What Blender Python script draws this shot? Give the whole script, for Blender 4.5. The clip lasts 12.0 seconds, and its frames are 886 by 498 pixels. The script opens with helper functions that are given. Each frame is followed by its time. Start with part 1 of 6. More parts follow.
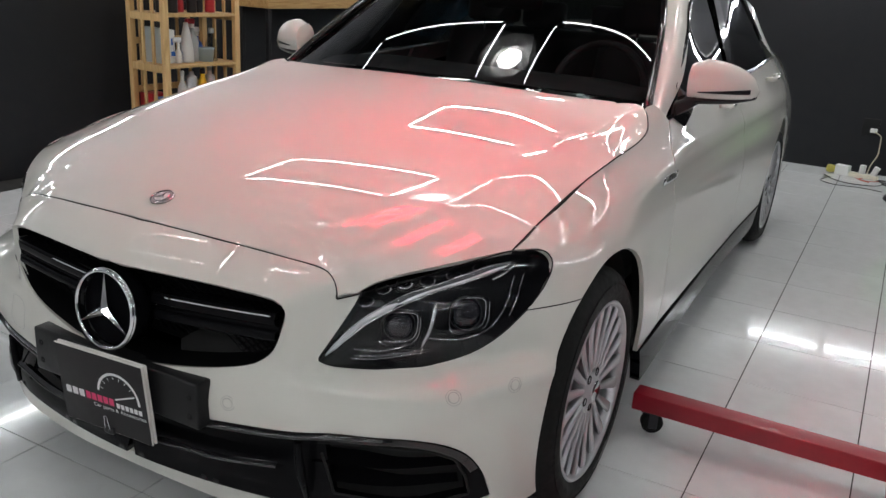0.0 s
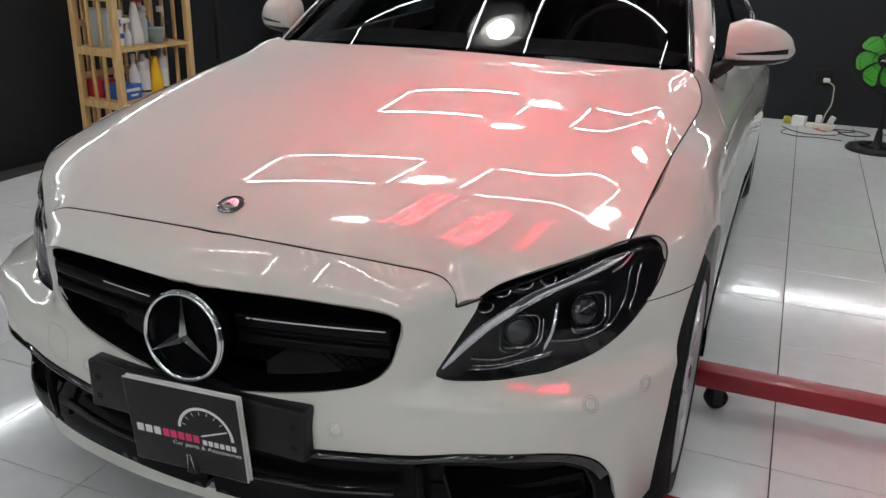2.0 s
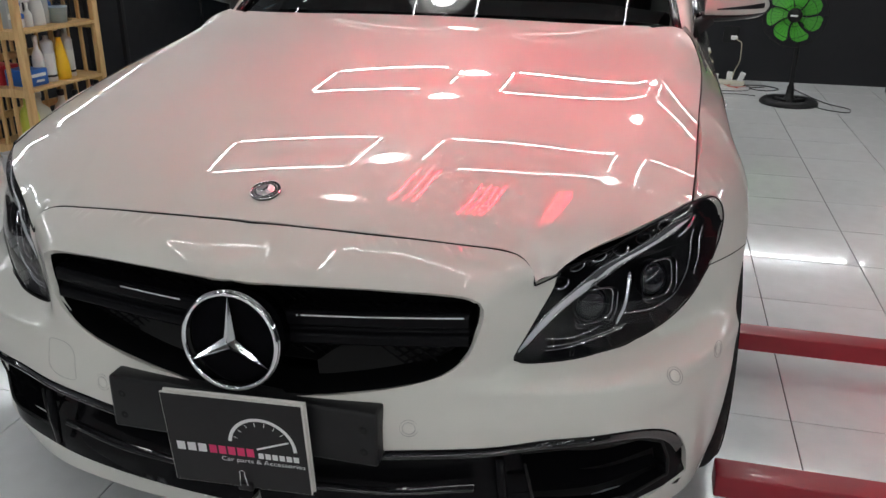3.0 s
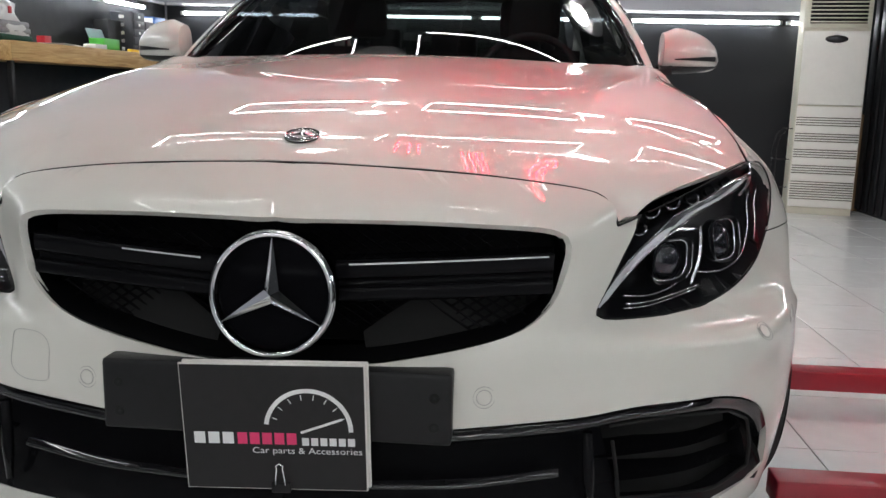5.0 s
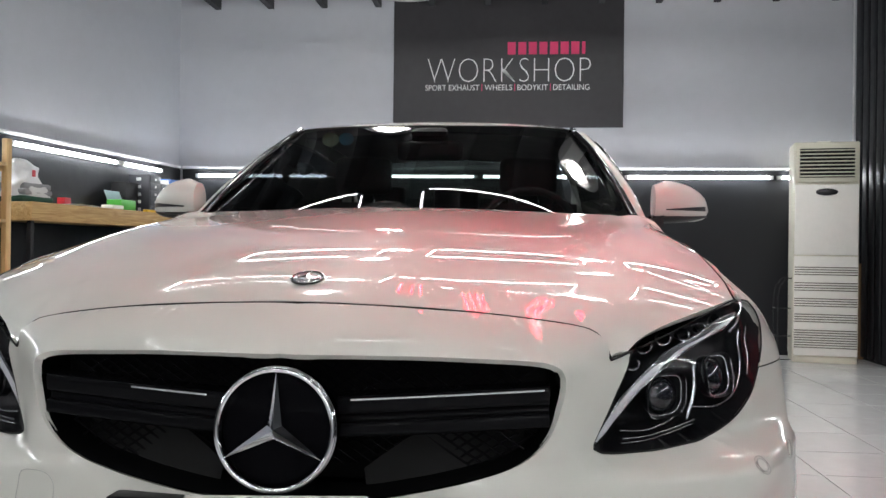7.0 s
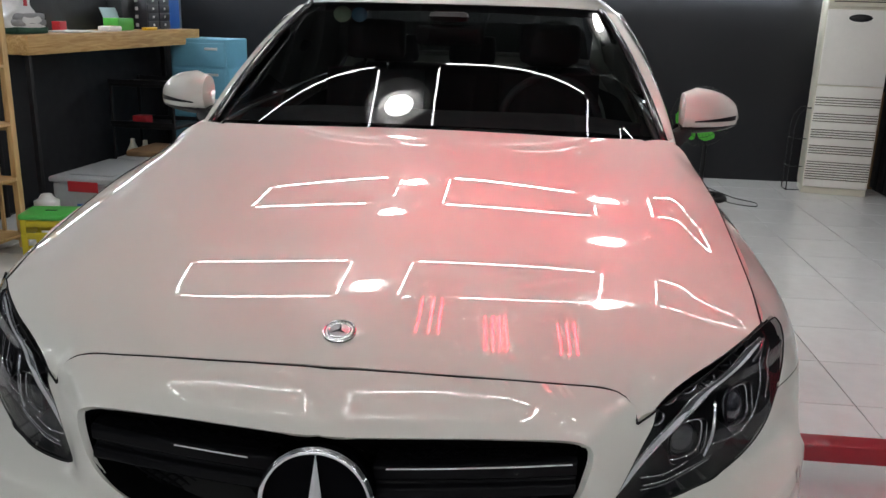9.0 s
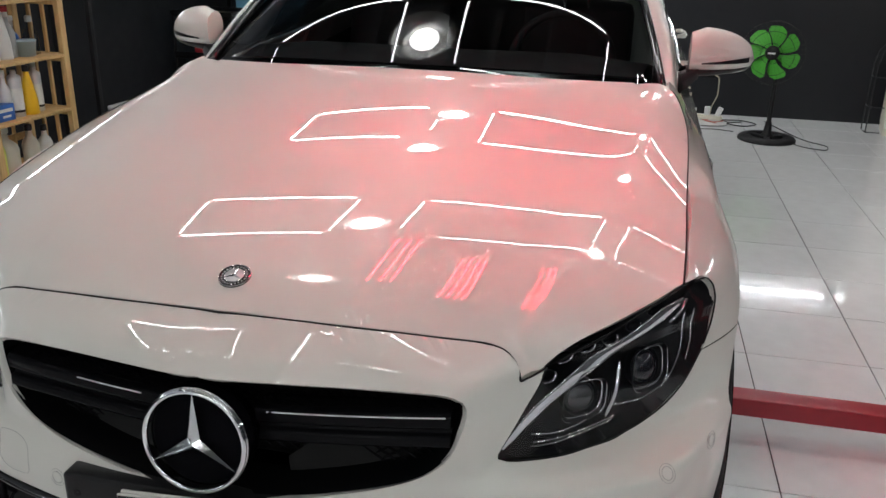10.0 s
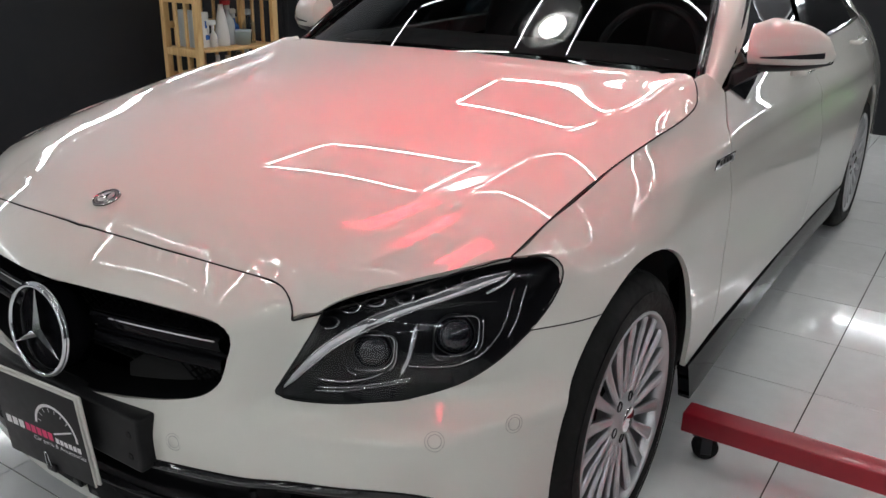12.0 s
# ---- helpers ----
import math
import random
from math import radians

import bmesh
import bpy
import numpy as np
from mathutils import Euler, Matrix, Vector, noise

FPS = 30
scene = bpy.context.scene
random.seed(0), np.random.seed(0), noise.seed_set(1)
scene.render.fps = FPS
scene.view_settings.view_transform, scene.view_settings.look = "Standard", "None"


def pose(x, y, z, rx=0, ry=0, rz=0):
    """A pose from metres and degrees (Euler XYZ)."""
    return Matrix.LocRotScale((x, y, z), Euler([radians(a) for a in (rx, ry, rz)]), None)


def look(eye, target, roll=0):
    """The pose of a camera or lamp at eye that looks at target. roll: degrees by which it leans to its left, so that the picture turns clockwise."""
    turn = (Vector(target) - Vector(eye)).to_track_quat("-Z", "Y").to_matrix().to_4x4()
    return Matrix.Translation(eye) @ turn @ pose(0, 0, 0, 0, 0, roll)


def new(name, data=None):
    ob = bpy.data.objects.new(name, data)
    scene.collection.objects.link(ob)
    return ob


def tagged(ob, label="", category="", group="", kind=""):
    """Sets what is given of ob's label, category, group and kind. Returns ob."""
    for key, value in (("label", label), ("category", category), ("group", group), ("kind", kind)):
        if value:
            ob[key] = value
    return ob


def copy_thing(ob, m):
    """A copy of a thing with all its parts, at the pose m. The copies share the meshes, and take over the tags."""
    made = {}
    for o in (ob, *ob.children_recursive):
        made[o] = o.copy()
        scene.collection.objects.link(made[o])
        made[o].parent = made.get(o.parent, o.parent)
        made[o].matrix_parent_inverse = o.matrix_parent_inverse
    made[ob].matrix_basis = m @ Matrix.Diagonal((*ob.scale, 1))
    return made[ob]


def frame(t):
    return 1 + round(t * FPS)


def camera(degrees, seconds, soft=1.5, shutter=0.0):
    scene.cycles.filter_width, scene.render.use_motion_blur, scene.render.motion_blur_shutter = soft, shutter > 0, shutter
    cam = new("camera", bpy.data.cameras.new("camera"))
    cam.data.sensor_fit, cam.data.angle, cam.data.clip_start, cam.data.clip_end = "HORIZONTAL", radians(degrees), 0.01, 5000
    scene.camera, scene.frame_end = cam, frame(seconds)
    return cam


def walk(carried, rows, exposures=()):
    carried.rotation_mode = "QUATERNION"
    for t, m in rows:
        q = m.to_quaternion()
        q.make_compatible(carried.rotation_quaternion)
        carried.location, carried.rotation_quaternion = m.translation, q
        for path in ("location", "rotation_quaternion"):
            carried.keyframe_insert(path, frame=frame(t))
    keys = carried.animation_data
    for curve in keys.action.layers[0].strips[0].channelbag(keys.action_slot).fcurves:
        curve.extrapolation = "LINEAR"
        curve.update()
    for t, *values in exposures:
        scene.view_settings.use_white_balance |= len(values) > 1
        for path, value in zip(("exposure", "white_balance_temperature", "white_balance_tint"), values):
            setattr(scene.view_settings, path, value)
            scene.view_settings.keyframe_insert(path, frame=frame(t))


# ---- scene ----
cam = camera(55.7, 12.0)
PATH = [
    (0, (1.426, -1.108, 1.317), (0.536, 0.57, 0.688), 3.4),
    (0.5, (1.267, -1.123, 1.343), (0.515, 0.611, 0.689), 3.4),
    (1, (1.155, -1.173, 1.342), (0.451, 0.585, 0.702), 2.5),
    (1.5, (1.095, -1.184, 1.326), (0.39, 0.572, 0.681), 1.8),
    (2, (1.0, -1.125, 1.308), (0.299, 0.614, 0.613), 1.5),
    (2.5, (0.846, -1.118, 1.287), (0.235, 0.645, 0.566), 1.6),
    (3, (0.658, -1.119, 1.268), (0.215, 0.682, 0.519), 0.5),
    (3.5, (0.51, -1.144, 1.252), (0.189, 0.672, 0.48), 0.7),
    (3.7, (0.448, -1.132, 1.229), (0.191, 0.689, 0.443), 1.1),
    (5.3, (0.335, -1.102, 0.836), (0.172, 0.877, 0.59), 1.5),
    (5.5, (0.335, -1.118, 0.837), (0.156, 0.865, 0.651), 1.3),
    (6, (0.341, -1.141, 0.837), (0.143, 0.847, 0.742), 0.9),
    (6.5, (0.352, -1.152, 0.839), (0.162, 0.838, 0.811), 0.8),
    (7, (0.355, -1.162, 0.842), (0.168, 0.829, 0.847), 0.7),
    (7.2, (0.352, -1.161, 0.845), (0.169, 0.83, 0.848), 0.7),
    (9, (0.289, -1.077, 1.315), (0.111, 0.838, 0.767), 1.6),
    (9.5, (0.406, -1.064, 1.362), (0.149, 0.808, 0.708), 1.0),
    (10, (0.622, -1.004, 1.35), (0.229, 0.825, 0.643), 1.3),
    (10.5, (0.772, -0.934, 1.32), (0.257, 0.856, 0.59), 1.6),
    (11, (0.967, -0.884, 1.281), (0.291, 0.874, 0.607), 2.0),
    (11.5, (1.242, -0.845, 1.299), (0.378, 0.819, 0.603), 1.7),
    (12, (1.414, -0.736, 1.265), (0.375, 0.833, 0.586), 0.9),
]
walk(cam, [(t, look(eye, target, roll)) for t, eye, target, roll in PATH],
     exposures=[(0, .15), (3.7, .08), (5.3, .45), (7.2, .43), (8.8, .07), (12, .14)])

# ---- world, lamps and exposure ----
world = bpy.data.worlds.new("world")
scene.world = world
world.use_nodes = True
world.node_tree.nodes["Background"].inputs[0].default_value = (0.55, 0.6, 0.7, 1)
world.node_tree.nodes["Background"].inputs[1].default_value = 0.02
scene.view_settings.exposure = 0.0


# ---- materials ----
def material(name, colour, rough=0.5, metal=0.0, coat=0.0, vary=0.0, scale=8.0, bump=0.0, bump_scale=200.0, spread=0.0, glow=0.0, ior=1.45, coat_rough=0.03, spec=0.5):
    """A principled material. vary: stains at two scales; bump: fine relief; spread: difference from piece to piece."""
    m = bpy.data.materials.new(name)
    m.use_nodes = True
    t = m.node_tree
    b = t.nodes["Principled BSDF"]
    b.inputs["Base Color"].default_value = (*colour, 1)
    b.inputs["Roughness"].default_value = rough
    b.inputs["Metallic"].default_value = metal
    b.inputs["Coat Weight"].default_value = coat
    b.inputs["Coat Roughness"].default_value = coat_rough
    b.inputs["IOR"].default_value = ior
    b.inputs["Specular IOR Level"].default_value = spec
    if glow:
        b.inputs["Emission Color"].default_value = (*colour, 1)
        b.inputs["Emission Strength"].default_value = glow
    where = t.nodes.new("ShaderNodeTexCoord")
    if vary or spread:
        big, small = t.nodes.new("ShaderNodeTexNoise"), t.nodes.new("ShaderNodeTexNoise")
        big.inputs["Scale"].default_value, small.inputs["Scale"].default_value = scale * 0.35, scale * 5
        for n in (big, small):
            n.inputs["Detail"].default_value = 5
            t.links.new(where.outputs["Object"], n.inputs["Vector"])
        add = t.nodes.new("ShaderNodeMath")
        add.operation = "MULTIPLY_ADD"
        t.links.new(small.outputs["Fac"], add.inputs[0])
        add.inputs[1].default_value = 0.5
        t.links.new(big.outputs["Fac"], add.inputs[2])
        span = t.nodes.new("ShaderNodeMapRange")
        span.inputs["From Min"].default_value, span.inputs["From Max"].default_value = 0.45, 1.05
        span.inputs["To Min"].default_value, span.inputs["To Max"].default_value = 1 - vary, 1 + vary
        t.links.new(add.outputs[0], span.inputs["Value"])
        factor = span.outputs[0]
        if spread:
            info, piece, both = t.nodes.new("ShaderNodeObjectInfo"), t.nodes.new("ShaderNodeMapRange"), t.nodes.new("ShaderNodeMath")
            piece.inputs["To Min"].default_value, piece.inputs["To Max"].default_value = 1 - spread, 1 + spread
            t.links.new(info.outputs["Random"], piece.inputs["Value"])
            both.operation = "MULTIPLY"
            t.links.new(factor, both.inputs[0])
            t.links.new(piece.outputs[0], both.inputs[1])
            factor = both.outputs[0]
        mix = t.nodes.new("ShaderNodeVectorMath")
        mix.operation = "SCALE"
        mix.inputs[0].default_value = colour
        t.links.new(factor, mix.inputs["Scale"])
        t.links.new(mix.outputs[0], b.inputs["Base Color"])
        gloss = t.nodes.new("ShaderNodeMapRange")
        gloss.inputs["From Min"].default_value, gloss.inputs["From Max"].default_value = 0.45, 1.05
        gloss.inputs["To Min"].default_value, gloss.inputs["To Max"].default_value = rough * (1 - vary), min(1, rough * (1 + 1.5 * vary))
        t.links.new(add.outputs[0], gloss.inputs["Value"])
        t.links.new(gloss.outputs[0], b.inputs["Roughness"])
    if bump:
        n, d = t.nodes.new("ShaderNodeTexNoise"), t.nodes.new("ShaderNodeBump")
        n.inputs["Scale"].default_value = bump_scale
        n.inputs["Detail"].default_value = 3
        d.inputs["Distance"].default_value, d.inputs["Strength"].default_value = bump, 0.6
        t.links.new(where.outputs["Object"], n.inputs["Vector"])
        t.links.new(n.outputs["Fac"], d.inputs["Height"])
        t.links.new(d.outputs[0], b.inputs["Normal"])
    return m


def clear_sheet(name, tint, ior=1.5, rough=0.0):
    """A thin clear sheet: it lets light through with a tint and reflects by Fresnel."""
    m = bpy.data.materials.new(name)
    m.use_nodes = True
    t = m.node_tree
    t.nodes.remove(t.nodes["Principled BSDF"])
    see, shine, mix, rim, steep, gain = (t.nodes.new("ShaderNode" + k) for k in ("BsdfTransparent", "BsdfGlossy", "MixShader", "LayerWeight", "Math", "Math"))
    see.inputs["Color"].default_value = (*tint, 1)
    shine.inputs["Roughness"].default_value = rough
    rim.inputs["Blend"].default_value = 0.5
    least = ((ior - 1) / (ior + 1)) ** 2
    steep.operation, steep.inputs[1].default_value = "POWER", 5
    gain.operation, gain.inputs[1].default_value, gain.inputs[2].default_value = "MULTIPLY_ADD", 1 - least, least
    t.links.new(rim.outputs["Facing"], steep.inputs[0])
    t.links.new(steep.outputs[0], gain.inputs[0])
    t.links.new(gain.outputs[0], mix.inputs[0])
    t.links.new(see.outputs[0], mix.inputs[1])
    t.links.new(shine.outputs[0], mix.inputs[2])
    t.links.new(mix.outputs[0], t.nodes["Material Output"].inputs["Surface"])
    return m


def wood(name, light, dark, along=1):
    """Pine with grain along one axis, knots and worn gloss."""
    m = material(name, light, 0.5)
    t = m.node_tree
    b = t.nodes["Principled BSDF"]
    where, squeeze = t.nodes.new("ShaderNodeTexCoord"), t.nodes.new("ShaderNodeMapping")
    squeeze.inputs["Scale"].default_value = [2.5 if i == along else 28 for i in range(3)]
    t.links.new(where.outputs["Object"], squeeze.inputs["Vector"])
    n, ramp = t.nodes.new("ShaderNodeTexNoise"), t.nodes.new("ShaderNodeValToRGB")
    n.inputs["Scale"].default_value, n.inputs["Detail"].default_value, n.inputs["Distortion"].default_value = 1.6, 6, 1.2
    t.links.new(squeeze.outputs[0], n.inputs["Vector"])
    ramp.color_ramp.elements[0].position, ramp.color_ramp.elements[1].position = 0.35, 0.68
    ramp.color_ramp.elements[0].color, ramp.color_ramp.elements[1].color = (*dark, 1), (*light, 1)
    t.links.new(n.outputs["Fac"], ramp.inputs[0])
    t.links.new(ramp.outputs[0], b.inputs["Base Color"])
    d = t.nodes.new("ShaderNodeBump")
    d.inputs["Distance"].default_value, d.inputs["Strength"].default_value = 0.001, 0.4
    t.links.new(n.outputs["Fac"], d.inputs["Height"])
    t.links.new(d.outputs[0], b.inputs["Normal"])
    return m


PAINT = material("pearl_white_paint", (0.66, 0.65, 0.60), 0.38, 0.0, 1.0, bump=0.00003, bump_scale=900, coat_rough=0.004, spec=0.18)
GLOSS_BLACK = material("gloss_black_plastic", (0.009, 0.009, 0.010), 0.08, 0, 0.5)
LOUVRE_BLACK = material("piano_black_louvre", (0.006, 0.006, 0.007), 0.06, 0, 0, ior=1.15)
BADGE_BLACK = material("black_badge_disc", (0.004, 0.004, 0.005), 0.12, 0, 0, ior=1.06)
LOW_BLACK = material("dark_intake_plastic", (0.006, 0.006, 0.007), 0.10, 0, 0, ior=1.17)
SKIRT_BLACK = material("side_skirt_black", (0.006, 0.006, 0.007), 0.10, 0, 0, ior=1.10)
SATIN_BLACK = material("black_plastic", (0.012, 0.012, 0.013), 0.42, spec=0.3, vary=0.25, scale=20, bump=0.0003, bump_scale=700)
RUBBER = material("tyre_rubber", (0.007, 0.007, 0.007), 0.75, ior=1.35, vary=0.3, scale=14, bump=0.0005, bump_scale=300)
INNER_BLACK = material("grille_inner_black", (0.0025, 0.0025, 0.003), 0.6, spec=0.1)
VOID = material("dark_underside", (0.010, 0.010, 0.010), 0.9)
CHROME = material("chrome", (0.83, 0.84, 0.86), 0.06, 1.0)
SILVER = material("silver_alloy", (0.54, 0.54, 0.56), 0.30, 0.75, 0.3, vary=0.03, scale=8)
DARK_METAL = material("dark_metal", (0.05, 0.05, 0.055), 0.3, 0.9)
WINDOW = clear_sheet("tinted_window", (0.34, 0.37, 0.37), 1.5)
SIDE_WINDOW = clear_sheet("dark_tinted_window", (0.05, 0.055, 0.06), 1.55)
REAR_GLASS = clear_sheet("tinted_rear_window", (0.15, 0.18, 0.17), 1.5)
LENS_COVER = clear_sheet("clear_lamp_cover", (0.97, 0.97, 0.98), 1.5)
LAMP_BLACK = material("lamp_housing_black", (0.004, 0.004, 0.005), 0.38, ior=1.3, spec=0.3)
LAMP_GREY = material("lamp_housing_grey", (0.13, 0.133, 0.14), 0.22, 0.5)
LIGHT_GUIDE = material("frosted_light_guide", (0.58, 0.59, 0.61), 0.3, 0.0, 0.6)
LEATHER = material("black_leather", (0.06, 0.062, 0.066), 0.55, vary=0.2, scale=30)
BRIGHT_TRIM = material("bright_lamp_trim", (0.78, 0.79, 0.81), 0.16, 0.92)


# ---- mesh helpers ----
def finish(name, bm, mat, parent=None, label="", smooth=True, sharp=None):
    """Links a bmesh as one mesh object, under a parent if one is given."""
    if sharp is not None:
        for e in bm.edges:
            if len(e.link_faces) == 2 and e.calc_face_angle(0) > radians(sharp):
                e.smooth = False
    data = bpy.data.meshes.new(name)
    bm.to_mesh(data)
    bm.free()
    for f in data.polygons:
        f.use_smooth = smooth
    for m in (mat if isinstance(mat, (list, tuple)) else [mat]):
        data.materials.append(m)
    ob = new(name, data)
    ob.parent = parent
    if label:
        tagged(ob, label)
    return ob


part = finish


def thing(name, label, category, m=None, group="", kind=""):
    ob = new(name)
    ob.empty_display_size = 0.1
    ob.matrix_basis = m or Matrix()
    return tagged(ob, label, category, group, kind)


def box(bm, x0, x1, y0, y1, z0, z1, bevel=0.0, m=None):
    """Adds a box to a bmesh, with rounded edges."""
    made = bmesh.ops.create_cube(bm, size=1, matrix=Matrix.LocRotScale(((x0 + x1) / 2, (y0 + y1) / 2, (z0 + z1) / 2), None, (abs(x1 - x0), abs(y1 - y0), abs(z1 - z0))))
    vs = made["verts"]
    if bevel:
        es = list({e for v in vs for e in v.link_edges})
        out = bmesh.ops.bevel(bm, geom=es, offset=bevel, segments=2, profile=0.6, affect="EDGES")
        vs = list({v for f in out["faces"] for v in f.verts} | {v for v in vs if v.is_valid})
    if m is not None:
        bmesh.ops.transform(bm, matrix=m, verts=vs)
    return bm


def boxed(x0, x1, y0, y1, z0, z1, bevel=0.0, m=None):
    return box(bmesh.new(), x0, x1, y0, y1, z0, z1, bevel, m)


def tube(bm, pts, r, n=8, closed=False, caps=True):
    """A round tube along points; r is a radius or one for each point."""
    pts = [Vector(p) for p in pts]
    k = len(pts)
    rs = r if isinstance(r, (list, tuple)) else [r] * k
    rings, up = [], None
    for i, p in enumerate(pts):
        a, b = (pts[i - 1], pts[(i + 1) % k]) if closed else (pts[max(i - 1, 0)], pts[min(i + 1, k - 1)])
        d = (b - a).normalized()
        if up is None:
            up = d.orthogonal().normalized()
        up = (up - d * up.dot(d)).normalized()
        side = d.cross(up)
        rings.append([bm.verts.new(p + rs[i] * (math.cos(q) * up + math.sin(q) * side)) for q in np.arange(n) * 2 * math.pi / n])
    for i in range(k if closed else k - 1):
        a, b = rings[i], rings[(i + 1) % k]
        for j in range(n):
            bm.faces.new((a[j], a[(j + 1) % n], b[(j + 1) % n], b[j]))
    if caps and not closed:
        bm.faces.new(rings[0][::-1])
        bm.faces.new(rings[-1])
    return bm


def lathe(bm, profile, n=24, m=None):
    """A turned body from (radius, height) pairs, about z."""
    rings = []
    for r, z in profile:
        if r < 1e-6:
            rings.append([bm.verts.new((0, 0, z))])
        else:
            rings.append([bm.verts.new((r * math.cos(q), r * math.sin(q), z)) for q in np.arange(n) * 2 * math.pi / n])
    for a, b in zip(rings, rings[1:]):
        for j in range(n):
            k = (j + 1) % n
            if len(a) == 1 and len(b) > 1:
                bm.faces.new((a[0], b[k], b[j]))
            elif len(b) == 1 and len(a) > 1:
                bm.faces.new((a[j], a[k], b[0]))
            elif len(a) > 1:
                bm.faces.new((a[j], a[k], b[k], b[j]))
    if m is not None:
        bmesh.ops.transform(bm, matrix=m, verts=[v for r in rings for v in r])
    return bm


def resample(pts, n):
    """n points spaced evenly along a smooth curve through pts."""
    p = np.array(pts, float)
    d = np.r_[0, np.cumsum(np.linalg.norm(np.diff(p, axis=0), axis=1))]
    fs = [smooth_curve(d, p[:, i]) for i in range(p.shape[1])]
    q = np.linspace(0, d[-1], n)
    return np.stack([f(q) for f in fs], 1)


def sheet(curves, nu=20, nv=14, mirror=False, bm=None):
    """A smooth sheet through a few curves of 3D points."""
    bm = bm or bmesh.new()
    rows = np.array([resample(c, nu) for c in curves])
    if len(curves) == 2:
        grid = np.array([rows[0] * (1 - t) + rows[1] * t for t in np.linspace(0, 1, nv)])
    else:
        grid = np.stack([resample(rows[:, j], nv) for j in range(nu)], 1)
    for s in ((1, -1) if mirror else (1,)):
        vs = [[bm.verts.new((s * x, y, z)) for x, y, z in row] for row in grid]
        for a, b in zip(vs, vs[1:]):
            for j in range(nu - 1):
                bm.faces.new((a[j], a[j + 1], b[j + 1], b[j]) if s > 0 else (a[j], b[j], b[j + 1], a[j + 1]))
    return bm


def bowed_sheet(curves, nu=48, nv=32):
    """A sheet through three curves that are alike to both sides of x = 0, bending evenly both ways."""
    fits, d = [], [0.0]
    for c in curves:
        p = np.array(c)
        basis = np.stack([np.ones(len(p)), p[:, 0] ** 2, p[:, 0] ** 4], 1)
        fits.append((np.abs(p[:, 0]).max(), np.linalg.lstsq(basis, p[:, 1:], rcond=None)[0]))
    mid = np.array([f[1][0] for f in fits])
    d = np.r_[0, np.cumsum(np.linalg.norm(np.diff(mid, axis=0), axis=1))]
    bm = bmesh.new()
    rows = []
    for v in np.linspace(0, d[2], nv):
        k = [(v - d[1]) * (v - d[2]) / (d[1] * d[2]), v * (v - d[2]) / (d[1] * (d[1] - d[2])), v * (v - d[1]) / (d[2] * (d[2] - d[1]))]
        row = np.zeros((nu, 3))
        for a, (wide, f) in zip(k, fits):
            x = np.linspace(-wide, wide, nu)
            row += a * np.column_stack([x, np.stack([np.ones(nu), x ** 2, x ** 4], 1) @ f])
        rows.append([bm.verts.new(q) for q in row])
    for a, b in zip(rows, rows[1:]):
        for j in range(nu - 1):
            bm.faces.new((a[j], a[j + 1], b[j + 1], b[j]))
    return bm


def both_sides(pts):
    """A curve of the right half, from the middle outwards, as the whole curve."""
    return [(-x, y, z) for x, y, z in reversed(pts)][:len(pts) - (1 if abs(pts[0][0]) < 1e-6 else 0)] + list(pts)


def inside(poly, p):
    x, y = p[:, 0], p[:, 1]
    hit = np.zeros(len(p), bool)
    for (x0, y0), (x1, y1) in zip(poly, np.roll(poly, -1, 0)):
        cross = (y0 > y) != (y1 > y)
        hit ^= cross & (x < (x1 - x0) * (y - y0) / (y1 - y0 + 1e-12) + x0)
    return hit


def edge_distance(poly, p):
    best = np.full(len(p), 9.0)
    for a, b in zip(poly, np.roll(poly, -1, 0)):
        d = b - a
        t = np.clip(((p - a) @ d) / (d @ d + 1e-12), 0, 1)
        best = np.minimum(best, np.linalg.norm(p - a - t[:, None] * d, axis=1))
    return best


def even(poly, step, closed=True):
    """Points along a polygon, no further apart than step."""
    p = np.array(poly, float)
    out = []
    for a, b in zip(p, np.roll(p, -1, 0) if closed else p[1:]):
        n = max(1, int(math.ceil(np.linalg.norm(b - a) / step)))
        out += [a + (b - a) * i / n for i in range(n)]
    return np.array(out if closed else out + [p[-1]])


def inset(poly, by):
    """A polygon shrunk by a small distance."""
    p = np.array(poly, float)
    area = 0.5 * np.sum(p[:, 0] * np.roll(p[:, 1], -1) - np.roll(p[:, 0], -1) * p[:, 1])
    d = np.roll(p, -1, 0) - np.roll(p, 1, 0)
    n = np.stack([-d[:, 1], d[:, 0]], 1) / (np.linalg.norm(d, axis=1)[:, None] + 1e-9)
    return p + (by if area > 0 else -by) * n


